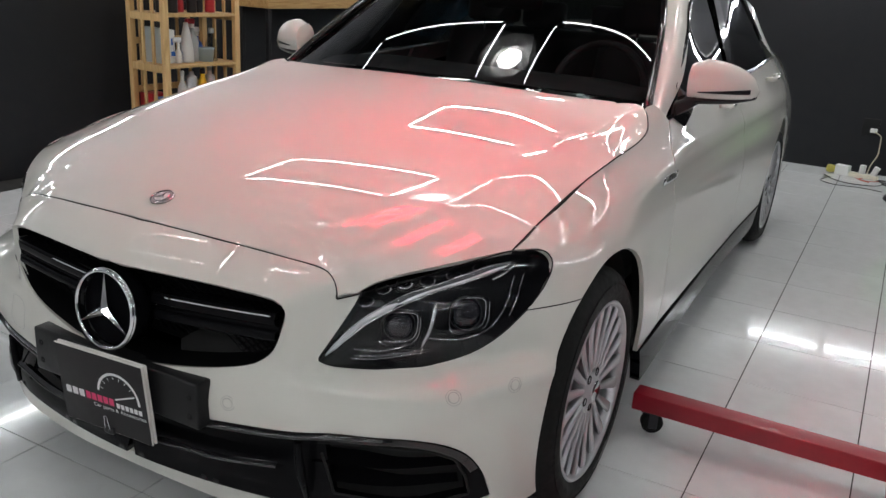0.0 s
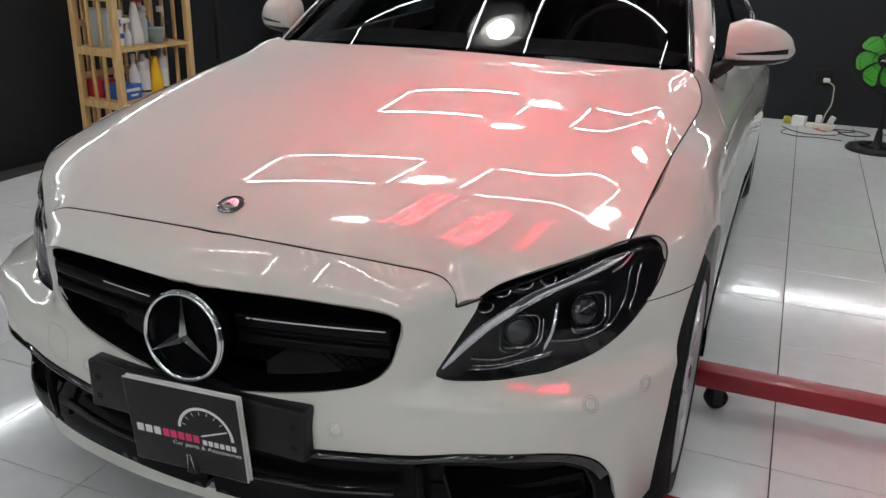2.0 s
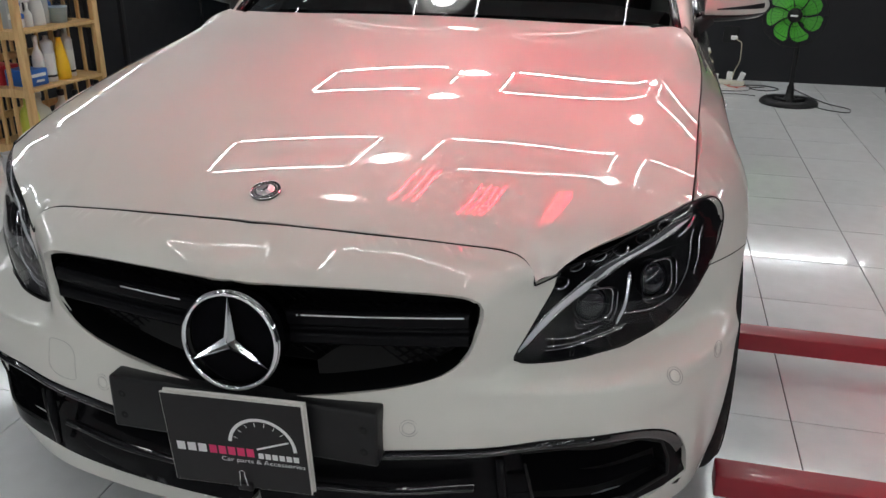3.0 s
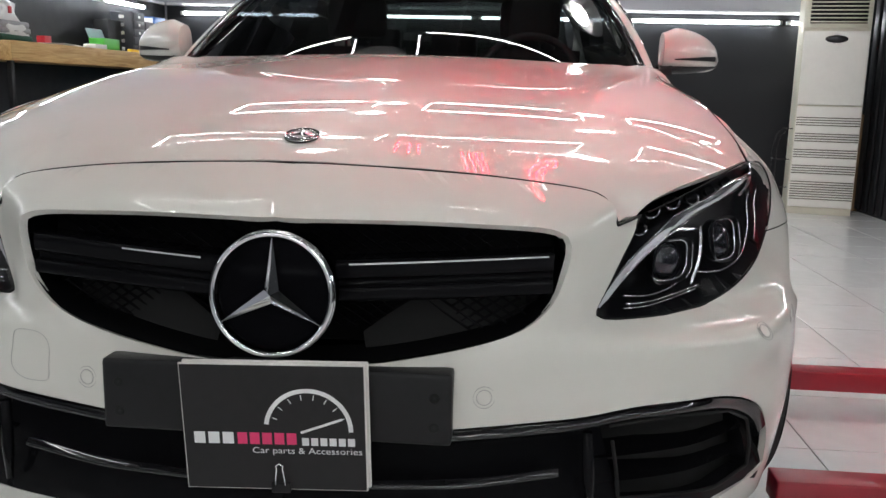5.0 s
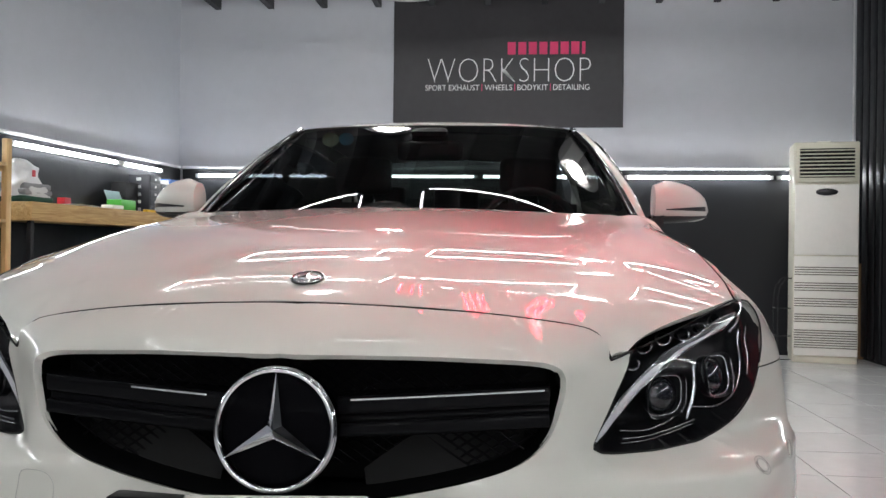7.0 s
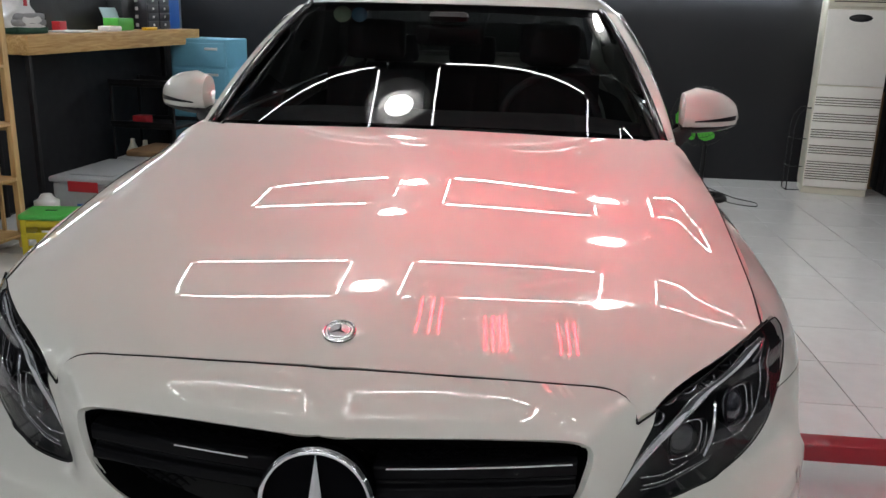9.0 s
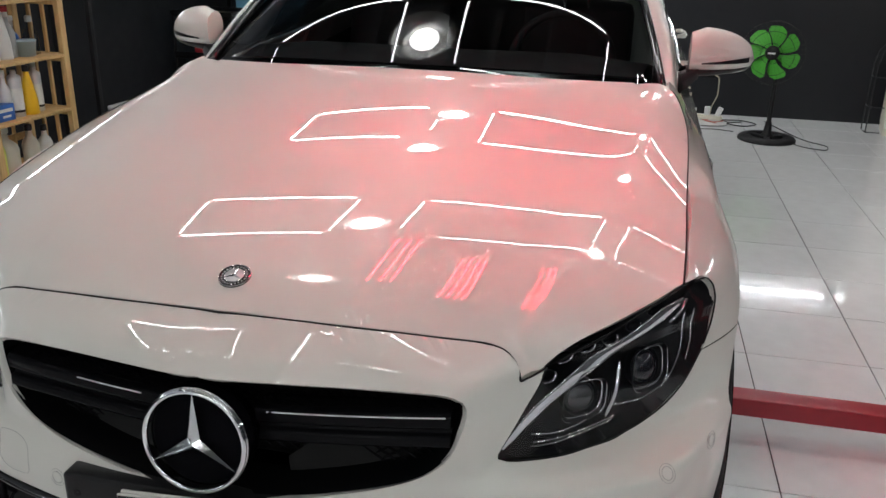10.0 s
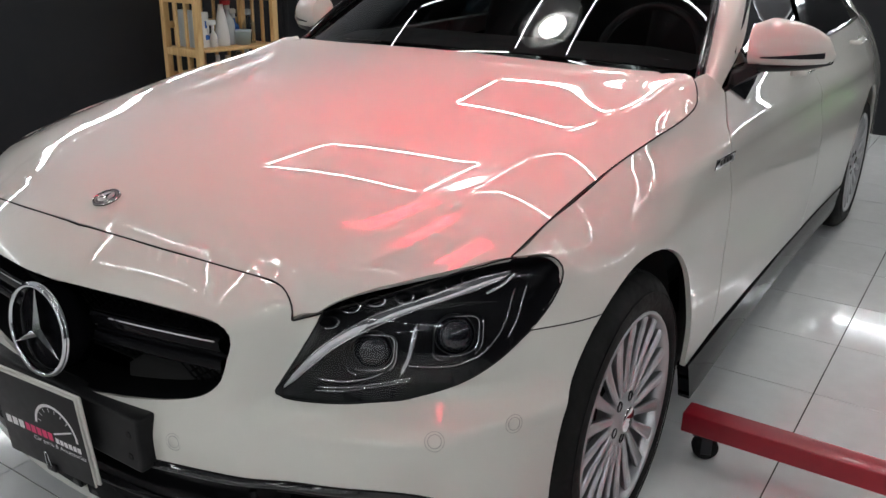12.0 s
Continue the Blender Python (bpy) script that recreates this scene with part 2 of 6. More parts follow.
def panel(outline, lift, step=0.02, holes=(), gap=0.0016, fold=0.012, out=(0, -1, 0), mirror=False, weld=False):
    """A body panel: a flat outline, filled evenly, lifted on a surface, with its edges folded in."""
    from mathutils.geometry import delaunay_2d_cdt
    poly = inset(even(outline, step), gap) if gap else even(outline, step)
    cuts = [even(h, step) for h in holes]
    lo, hi = poly.min(0), poly.max(0)
    gx, gy = np.meshgrid(np.arange(lo[0], hi[0], step), np.arange(lo[1], hi[1], step))
    gx[1::2] += step / 2
    p = np.stack([gx.ravel(), gy.ravel()], 1)
    keep = inside(poly, p) & (edge_distance(poly, p) > 0.5 * step)
    for c in cuts:
        keep &= ~inside(c, p) & (edge_distance(c, p) > 0.5 * step)
    p = p[keep]
    verts, edges = [], []
    for loop in [poly] + cuts:
        n, k = len(verts), len(loop)
        verts += [tuple(q) for q in loop]
        edges += [(n + i, n + (i + 1) % k) for i in range(k)]
    verts += [tuple(q) for q in p]
    v, _, f, *_ = delaunay_2d_cdt([Vector(q) for q in verts], edges, [], 0, 1e-6)
    flat = np.array([(q.x, q.y) for q in v])
    mids = np.array([flat[list(t)].mean(0) for t in f])
    use = inside(poly, mids)
    for c in cuts:
        use &= ~inside(c, mids)
    solid = lift(flat)
    bm = bmesh.new()
    for s in ((1, -1) if mirror else (1,)):
        bv = [bm.verts.new((s * x, y, z)) for x, y, z in solid]
        for t, u in zip(f, use):
            if u:
                bm.faces.new([bv[i] for i in t])
    bmesh.ops.delete(bm, geom=[q for q in bm.verts if not q.link_faces], context="VERTS")
    if weld:
        near = [q for q in bm.verts if abs(q.co.x) < 0.004]
        for q in near:
            q.co.x = 0
        bmesh.ops.remove_doubles(bm, verts=near, dist=0.0005)
    bm.normal_update()
    for q in bm.faces:
        way = Vector(out)
        if mirror and q.calc_center_median().x < 0:
            way.x = -way.x
        if q.normal.dot(way) < 0:
            q.normal_flip()
    bm.normal_update()
    if fold:
        rim = [e for e in bm.edges if e.is_boundary]
        normal = {q: q.normal.copy() for e in rim for q in e.verts}
        for e in rim:
            e.smooth = False
        made = bmesh.ops.extrude_edge_only(bm, edges=rim)
        low = [g for g in made["geom"] if isinstance(g, bmesh.types.BMVert)]
        old = {tuple(round(c, 6) for c in q.co): normal[q] for q in normal}
        for q in low:
            q.co -= fold * old.get(tuple(round(c, 6) for c in q.co), Vector((0, 0, 0)))
    return bm


# ---- smooth curves and the skin of the car body ----
def smooth_curve(xs, ys):
    """A monotone cubic through the points, as a function of arrays; straight beyond the ends."""
    xs, ys = np.asarray(xs, float), np.asarray(ys, float)
    h, d = np.diff(xs), np.diff(ys) / np.diff(xs)
    m = np.r_[d[0], (d[1:] + d[:-1]) / 2, d[-1]]
    for i in range(1, len(xs) - 1):
        a, b = d[i - 1], d[i]
        m[i] = 0 if a * b <= 0 else 3 * (h[i - 1] + h[i]) / ((2 * h[i] + h[i - 1]) / a + (h[i] + 2 * h[i - 1]) / b)

    def at(x):
        x = np.asarray(x, float)
        i = np.clip(np.searchsorted(xs, x) - 1, 0, len(h) - 1)
        t = (x - xs[i]) / h[i]
        u = np.clip(t, 0, 1)
        v = ((1 + 2 * u) * ys[i] + u * h[i] * m[i]) * (1 - u) ** 2 + (ys[i + 1] * (3 - 2 * u) + (u - 1) * h[i] * m[i + 1]) * u * u
        return v + np.where(t > 1, (t - 1) * h[i] * m[i + 1], 0) + np.where(t < 0, t * h[i] * m[i], 0)
    return at


class Skin:
    """The body's outer skin from plan lines at several heights. A point of it is named by s = x + y (nose) or x - y (tail) and z."""
    def __init__(self, lines, tail=False):
        self.sign = -1.0 if tail else 1.0
        self.zs = np.array([z for z, _ in lines])
        self.curves = []
        for _, pts in lines:
            p = np.array(pts, float).reshape(-1, 2)
            p = np.concatenate([p[2:0:-1] * (-1, 1), p])
            yy = self.sign * p[:, 1]
            self.curves.append(smooth_curve(p[:, 0] + yy, yy - p[:, 0]))

    def depth(self, s, z):
        s, z = np.atleast_1d(np.asarray(s, float)), np.atleast_1d(np.asarray(z, float))
        table = np.array([c(s) for c in self.curves])
        zs, n = self.zs, len(self.zs)
        d = np.diff(table, axis=0) / np.diff(zs)[:, None]
        m = np.concatenate([d[:1], (d[1:] + d[:-1]) / 2, d[-1:]])
        flat = d[1:] * d[:-1] <= 0
        m[1:-1][flat] = 0
        lim = 3 * np.minimum(np.abs(d[1:]), np.abs(d[:-1]))
        m[1:-1] = np.clip(m[1:-1], -lim, lim)
        i = np.clip(np.searchsorted(zs, z) - 1, 0, n - 2)
        k, h = np.arange(len(s)), np.diff(zs)[i]
        t = (z - zs[i]) / h
        u = np.clip(t, 0, 1)
        v = (table[i, k] * (1 + 2 * u) + u * h * m[i, k]) * (1 - u) ** 2 + (table[i + 1, k] * (3 - 2 * u) + (u - 1) * h * m[i + 1, k]) * u * u
        return v + np.where(t > 1, (t - 1) * h * m[i + 1, k], 0) + np.where(t < 0, t * h * m[i, k], 0)

    def soft_depth(self, s, z, dz=.0035):
        """The depth averaged over a small patch, so that the skin has no sudden bends."""
        s, z = np.atleast_1d(np.asarray(s, float)), np.atleast_1d(np.asarray(z, float))
        ds = np.interp(s, [.40, .52], [.05, .016]) if self.sign > 0 else .016
        steps = ((-1.1, .29), (0, .42), (1.1, .29))
        return sum(a * b * self.depth(s + u * ds, z + v * dz) for u, a in steps for v, b in steps)

    def lift(self, pts):
        p = np.array(pts, float)
        d = self.soft_depth(p[:, 0], p[:, 1])
        return np.stack([(p[:, 0] - d) / 2, self.sign * (p[:, 0] + d) / 2, p[:, 1]], 1)

    def centre(self, z):
        """s of the middle line of the car at a height."""
        s = 0.1
        for _ in range(7):
            s = float(self.soft_depth(s, z)[0]) * 0.5 + s * 0.5
        return s


NOSE_LOW = [
    (0.15, [0, .10, .30, .115, .55, .18, .72, .29, .80, .39, .845, .50, .86, .60, .87, 1.2, .855, 1.7, .845, 2.6, .855, 3.6, .845, 4.2]),
    (0.22, [0, .075, .30, .10, .52, .155, .70, .25, .80, .36, .855, .48, .875, .58, .88, 1.2, .872, 1.7, .865, 2.6, .875, 3.6, .86, 4.2]),
    (0.32, [0, .055, .30, .082, .50, .13, .68, .215, .80, .33, .865, .46, .888, .57, .895, .8, .888, 1.2, .882, 1.7, .88, 2.6, .892, 3.6, .868, 4.2]),
    (0.42, [0, .045, .20, .056, .304, .076, .50, .122, .68, .20, .795, .305, .868, .45, .893, .565, .903, .8, .893, 1.2, .888, 1.7, .89, 2.6, .90, 3.6, .87, 4.2]),
]
NOSE_MID = [
    (0.465, [0, .054, .304, .082, .40, .103, .50, .130, .58, .157, .65, .187, .752, .246, .831, .372, .873, .472, .896, .568, .904, .8, .891, 1.2, .887, 1.7, .891, 2.6, .902, 3.6, .869, 4.2]),
    (0.502, [0, .062, .304, .09, .40, .109, .50, .140, .58, .168, .65, .197, .752, .250, .831, .372, .875, .48, .897, .57, .905, .8, .89, 1.2, .886, 1.7, .892, 2.6, .903, 3.6, .868, 4.2]),
    (0.512, [0, .067, .304, .094, .40, .116, .50, .167, .58, .206, .65, .240, .752, .275, .829, .383, .869, .487, .8955, .573, .905, .8, .89, 1.2, .8855, 1.7, .892, 2.6, .9035, 3.6, .8675, 4.2]),
    (0.53, [0, .072, .30, .098, .40, .116, .445, .140, .472, .173, .57, .224, .65, .29, .73, .36, .80, .421, .860, .496, .8945, .574, .905, .8, .89, 1.2, .885, 1.7, .892, 2.6, .904, 3.6, .867, 4.2]),
    (0.60, [0, .078, .30, .10, .42, .118, .495, .19, .58, .24, .68, .315, .76, .40, .81, .465, .86, .535, .892, .61, .905, .8, .89, 1.2, .884, 1.7, .892, 2.6, .905, 3.6, .865, 4.2]),
]
NOSE_HIGH = [
    (0.664, [0, .0323, .1, .0439, .2, .0613, .3, .0836, .38, .0997, .42, .1155, .5, .194, .56, .2378, .66, .3184, .755, .4198, .8, .4811, .8606, .58, .8943, .6897, .9018, .8197, .8866, 1.1999, .8797, 1.7001, .8886, 2.5996, .9025, 3.5998, .8593, 4.2004]),
    (0.674, [0, .0382, .1, .0497, .2, .0668, .3, .0892, .38, .1061, .42, .1227, .5, .1971, .56, .2453, .66, .3259, .755, .4274, .8, .491, .8547, .5801, .8901, .6897, .8991, .8199, .8851, 1.1997, .8788, 1.7001, .8871, 2.6002, .9009, 3.5997, .8574, 4.1999]),
    (0.682, [0, .0429, .1, .0544, .2, .0713, .3, .0938, .38, .1121, .42, .1306, .5, .1977, .56, .2474, .66, .3279, .755, .4294, .8, .4936, .8499, .5799, .8858, .6898, .8968, .8197, .8835, 1.1996, .8776, 1.6997, .8855, 2.6001, .8997, 3.6001, .8555, 4.2001]),
    (0.690, [0, .0481, .1, .0595, .2, .0765, .3, .1001, .38, .1202, .42, .1401, .5, .1961, .56, .2462, .66, .3267, .755, .4293, .8, .4932, .8463, .5801, .8812, .6903, .8949, .82, .8816, 1.1998, .8756, 1.7, .8836, 2.6003, .8987, 3.6003, .8536, 4.2003]),
    (0.700, [0, .0569, .1, .0684, .2, .0854, .3, .1099, .38, .1327, .42, .1538, .5, .2, .56, .245, .66, .325, .755, .4291, .8, .4931, .844, .5799, .8779, .6902, .893, .8201, .88, 1.1998, .874, 1.7, .882, 2.6003, .897, 3.6003, .852, 4.2003]),
    (0.712, [0, .0702, .1, .0816, .2, .0985, .3, .1243, .38, .1506, .42, .1729, .5, .2129, .56, .2485, .66, .3285, .755, .4318, .8, .4967, .8388, .5801, .8717, .6898, .8882, .82, .8761, 1.2003, .8695, 1.7003, .8776, 2.5997, .8932, 3.5999, .8488, 4.2001]),
    (0.728, [0, .0915, .1, .103, .2, .1197, .3, .147, .38, .1779, .42, .2002, .5, .2319, .56, .2593, .66, .3402, .755, .441, .8, .5117, .8298, .5799, .8618, .6897, .8798, .82, .87, 1.1998, .8622, 1.7, .8707, 2.5999, .8874, 3.5999, .8439, 4.2]),
    (0.745, [0, .1179, .1, .1293, .2, .1451, .3, .1733, .38, .2085, .42, .2303, .5, .2462, .56, .2711, .66, .3534, .755, .4542, .8, .5399, .8161, .5803, .8481, .69, .8681, .82, .8649, 1.1999, .8585, 1.7004, .8678, 2.6004, .8848, 3.6001, .8385, 4.1996]),
    (0.79, [0, .195, .30, .252, .45, .272, .55, .303, .69, .42, .745, .51, .764, .588, .795, .68, .820, .80, .836, .90, .849, 1.05, .857, 1.25, .857, 1.7, .867, 2.6, .884, 3.6, .824, 4.2]),
    (0.84, [0, .29, .40, .36, .66, .52, .735, .66, .757, .76, .772, .86, .790, 1.0, .807, 1.2, .817, 1.45, .822, 1.7, .834, 2.6, .858, 3.6, .80, 4.2]),
    (0.89, [0, .38, .40, .45, .62, .62, .70, .80, .74, 1.0, .770, 1.2, .782, 1.31, .788, 1.5, .793, 1.7, .812, 2.6, .835, 3.6, .775, 4.2]),
    (0.95, [0, .48, .40, .57, .60, .80, .66, 1.05, .71, 1.3, .735, 1.45, .752, 1.7, .788, 2.6, .80, 3.6, .73, 4.2]),
]
nose = Skin(NOSE_LOW + NOSE_MID + NOSE_HIGH)
# the hood: middle line, edge height and half width along y
HOOD_BEND = (0.0024, -0.0704, 0.0671, -0.0362, 0.1291, 0.9052)


def hood_mid(y):
    return np.polyval(HOOD_BEND, np.asarray(y, float) - .8)


def softened(f, by):
    """The mean of a curve over a short stretch."""
    w = np.exp(-0.5 * np.linspace(-2, 2, 9) ** 2)
    return lambda y: sum(k * f(np.asarray(y, float) + d) for k, d in zip(w / w.sum(), np.linspace(-2, 2, 9) * by))



EDGE_Y = [.10, .195, .224, .268, .325, .417, .470, .573, .717, .88, 1.067, 1.235, 1.33, 1.376, 1.405, 1.432, 1.60]
hood_half = softened(smooth_curve(EDGE_Y, [.36, .50, .537, .587, .645, .722, .756, .762, .766, .772, .780, .784, .781, .775, .764, .750, .70]), .012)
hood_edge = softened(smooth_curve(EDGE_Y, [.66, .673, .684, .706, .730, .749, .757, .786, .816, .843, .866, .880, .892, .903, .925, .942, .975]), .012)
# sharp fold that runs along the hood from the grille's end to the windscreen's corner
FOLD_Y = [.16, .20, .236, .30, .383, .49, .60, .80, 1.04, 1.30, 1.42, 1.50]
fold_x = softened(smooth_curve(FOLD_Y, [.46, .485, .498, .527, .556, .578, .600, .640, .680, .705, .715, .72]), .045)
fold_z = softened(smooth_curve(FOLD_Y, [.70, .722, .738, .762, .790, .817, .838, .872, .903, .932, .952, .965]), .045)
hood_bow = softened(smooth_curve([.2, .3, .4, .5, .6, .7, .8, 1.0, 1.2, 1.4], [-.30, -.235, -.19, -.158, -.134, -.118, -.112, -.111, -.105, -.085]), .05)


SEAM_X = [-.2, -.1, 0, .1, .2, .3, .38, .42, .444, .476, .487, .494, .50]
nose_y = smooth_curve(SEAM_X, [.156, .1475, .1405, .1475, .156, .172, .190, .202, .2085, .204, .201, .197, .191])
nose_z = smooth_curve(SEAM_X, [.752, .7562, .7588, .7562, .752, .7442, .7348, .729, .7245, .714, .702, .688, .671])


def hood_crown(x, y):
    """Height of the hood without its rolled front edge: a bowed middle, a fold, a falling flank."""
    y = np.asarray(y, float)
    yc = np.maximum(y, .22)
    c, top, bow = fold_x(yc), fold_z(yc), hood_bow(yc)
    lift = (top - hood_mid(yc) - bow * c ** 2) / c ** 4
    inner = hood_mid(y) + bow * x ** 2 + lift * x ** 4
    w = (x - c) / (hood_half(yc) - c)
    outer = top + hood_mid(y) - hood_mid(yc) + (hood_edge(yc) - top) * (.74 * w + .26 * w * w)
    soft = np.interp(y, [.26, .50], [.011, .0065])
    k = np.clip(soft - np.abs(inner - outer), 0, 1) / soft
    return np.where(x > c - .08, np.minimum(inner, outer) - k * k * soft / 4, inner)


def hood_z(x, y):
    x, y = np.abs(np.asarray(x, float)), np.asarray(y, float)
    xn = np.minimum(x, .50)
    front = nose_y(xn)
    off = (nose_z(xn) - hood_crown(xn, front)) * np.clip((.56 - x) / .06, 0, 1)
    t = np.clip((y - front) / .10, 0, 1)
    return hood_crown(x, y) + off * (1 - t) ** 2.5


# ---- the room ----
BACK, LEFT, RIGHT, FRONT, TOP = 6.15, -2.70, 3.14, -5.0, 3.50
WALL_BLACK = material("black_wall_paint", (0.0125, 0.0135, 0.0165), 0.55, vary=0.3, scale=2.5, bump=0.0006, bump_scale=60, spec=0.4)
WALL_GREY = material("grey_wall_paint", (0.47, 0.48, 0.52), 0.6, vary=0.05, scale=2.0, bump=0.0006, bump_scale=90)
CEILING = material("black_ceiling_paint", (0.028, 0.028, 0.032), 0.7, vary=0.2, scale=2)
TILE = material("white_glazed_tile", (0.79, 0.80, 0.80), 0.11, 0, 0.3, vary=0.10, scale=3.0, spread=0.02, bump=0.00008, bump_scale=25)
GROUT = material("dark_grout", (0.035, 0.033, 0.031), 0.9, vary=0.3, scale=30)
TRIM = material("pale_metal_trim", (0.75, 0.75, 0.76), 0.35, 0.3)
TUBE_LIGHT = material("lit_led_tube", (0.93, 0.97, 1.0), 0.4, glow=30.0)
CEILING_TUBE = material("lit_ceiling_tube", (0.97, 0.985, 0.98), 0.4, glow=30.0)
WHITE_PLASTIC = material("white_plastic", (0.75, 0.75, 0.74), 0.35, vary=0.05, scale=20)


def setting(name, bm, mat, label, category):
    return tagged(part(name, bm, mat, smooth=False), label, category, kind="structure")


DADO = 1.555
setting("wall_back", boxed(LEFT - .3, RIGHT + .2, BACK + .03, BACK + .2, 0, TOP), WALL_GREY, "grey painted wall above a black dado", "wall")
setting("wall_back_dado", boxed(LEFT, RIGHT, BACK, BACK + .03, 0, DADO), WALL_BLACK, "black painted lower wall", "wall")
LEFT_WALL = pose(-2.72, BACK, 0, 0, 0, -95.14)  # local x runs along the wall from the back corner, local y into the room
setting("wall_left", boxed(-.3, 11.4, -.20, -.03, 0, TOP, 0, LEFT_WALL), WALL_GREY, "grey painted side wall above a black dado", "wall")
setting("wall_left_dado", boxed(.002, 11.4, -.03, 0, 0, DADO, 0, LEFT_WALL), WALL_BLACK, "black painted lower side wall", "wall")
setting("wall_right", boxed(RIGHT, RIGHT + .2, FRONT, BACK + .03, 0, TOP), WALL_BLACK, "black painted side wall", "wall")
gate = bpy.data.objects["wall_right"]
fold_bm = boxed(-.028, 0, -.045, .045, .02, TOP - .53, .012)
first_fold = part("gate_fold", fold_bm, WALL_BLACK, gate)
first_fold.location = (RIGHT - .0005, BACK - .09, 0)
for k in range(1, 16):
    leaf = new("gate_fold", first_fold.data)
    leaf.parent, leaf.location = gate, (RIGHT - .0005, BACK - .09 - .135 * k, 0)
setting("trim_corner", boxed(RIGHT - .046, RIGHT - .030, BACK - .020, BACK - .013, DADO + .03, TOP - .51, .002), TRIM, "pale strip in the wall's corner", "trim")
# unseen front wall, added without a dado so it bounces light onto the bumper
WALL_BOUNCE = material("pale_bounce_wall", (0.48, 0.48, 0.48), 0.6, vary=0.05, scale=2.0, bump=0.0006, bump_scale=90)
setting("wall_front", boxed(LEFT - 1.3, RIGHT + .2, FRONT - .2, FRONT, 0, TOP), WALL_BOUNCE, "unseen front wall, pale to bounce light onto the car's nose", "wall")
roof_deck = boxed(LEFT - 1.3, RIGHT + .2, FRONT - .2, BACK + .2, TOP, TOP + .1)
for k in range(-5, 7):
    box(roof_deck, .04 + .487 * k - .026, .04 + .487 * k + .026, FRONT, BACK + .028, 2.995, TOP - .002)
setting("ceiling", roof_deck, CEILING, "black painted ceiling with joists under it", "ceiling")
setting("trim_back", boxed(LEFT, RIGHT, BACK - .012, BACK + .029, DADO + .003, DADO + .025, .003), TRIM, "pale metal strip on the dado", "trim")
setting("trim_left", boxed(.016, 11.4, -.029, .012, DADO + .003, DADO + .025, .003, LEFT_WALL), TRIM, "pale metal strip on the dado", "trim")
setting("floor", boxed(LEFT - 1.3, RIGHT + .2, FRONT - .2, BACK + .2, -.1, -.004), GROUT, "glossy white tiled floor with dark joints", "floor")


def wall_tube(m, length, group="wall tubes"):
    lamp = thing("tube_lamp", "lit white LED tube on a wall batten", "tube lamp", m, group)
    part("batten", boxed(-length / 2 - .03, length / 2 + .03, -.018, 0, -.016, .016, .004), WHITE_PLASTIC, lamp)
    part("tube", tube(bmesh.new(), [(-length / 2, -.034, 0), (length / 2, -.034, 0)], .013, 12), TUBE_LIGHT, lamp)
    for x in (-1, 1):
        part("holder", boxed(x * (length / 2 + .012) - .014, x * (length / 2 + .012) + .014, -.05, -.0181, -.016, .016, .004), WHITE_PLASTIC, lamp)
    return lamp


long_tube = wall_tube(pose(1.84, BACK, 1.493), 1.17)
for x in (.60, -.65, -1.95, 3.05 - .42):
    if x < 2:
        copy_thing(long_tube, pose(x, BACK, 1.493))
short_tube = wall_tube(pose(2.80, BACK, 1.493), 0.56)
for u, t in ((1.665, long_tube), (.70, short_tube)):
    copy_thing(t, LEFT_WALL @ pose(u, 0, 1.50, 0, 0, 180))

for u in (3.05, 4.35, 5.65, 6.95, 8.25):
    copy_thing(long_tube, LEFT_WALL @ pose(u, 0, 1.50, 0, 0, 180))
# tubes on the front and right walls are unseen, added to light the car
for x in (-2.6, -1.3, 0, 1.3, 2.5):
    copy_thing(long_tube, pose(x, FRONT, 1.50, 0, 0, 180))
for y in (-3.5, -2.2, -.9, .4, 1.7, 3.0):
    copy_thing(long_tube, pose(RIGHT, y, 1.50, 0, 0, -90))

# ceiling lamps: outlines of LED tubes, and round high-bay lamps
# rows at y -4.1 and -2.2 are unseen, added for light from the front
CEIL_TUBES = [(x, y) for x in (-1.2, .42, 1.98) for y in (-4.1, -2.2, -.30, 2.31, 4.47)]
HIGH_BAY = material("lit_lamp_disc", (1.0, 0.98, 0.95), 0.5, glow=33.0)
REFLECTOR = material("lamp_reflector", (0.55, 0.55, 0.55), 0.35, 0.7)


def led_frame(x, y, w, d, z):
    lamp = thing("led_frame_lamp", "rectangle of lit LED tubes under the black ceiling", "ceiling lamp", pose(x, y, z), "ceiling tube lamps")
    for ax, ay, bx, by in ((-1, -1, 1, -1), (-1, 1, 1, 1), (-1, -1, -1, 1), (1, -1, 1, 1)):
        a, b = Vector((ax * w / 2, ay * d / 2, 0)), Vector((bx * w / 2, by * d / 2, 0))
        way = (b - a).normalized() * .04
        part("tube", tube(bmesh.new(), [a + way, b - way], .0070, 8), CEILING_TUBE, lamp)
    for ax in (-1, 1):
        for ay in (-1, 1):
            part("hanger", tube(bmesh.new(), [(ax * w / 2, ay * d / 2, -.01), (ax * w / 2, ay * d / 2, TOP - z)], .006, 6), SATIN_BLACK, lamp)
    return lamp


for x, y in CEIL_TUBES:
    led_frame(x, y, 1.19, .64, 2.63 if y < 4 else 2.74)


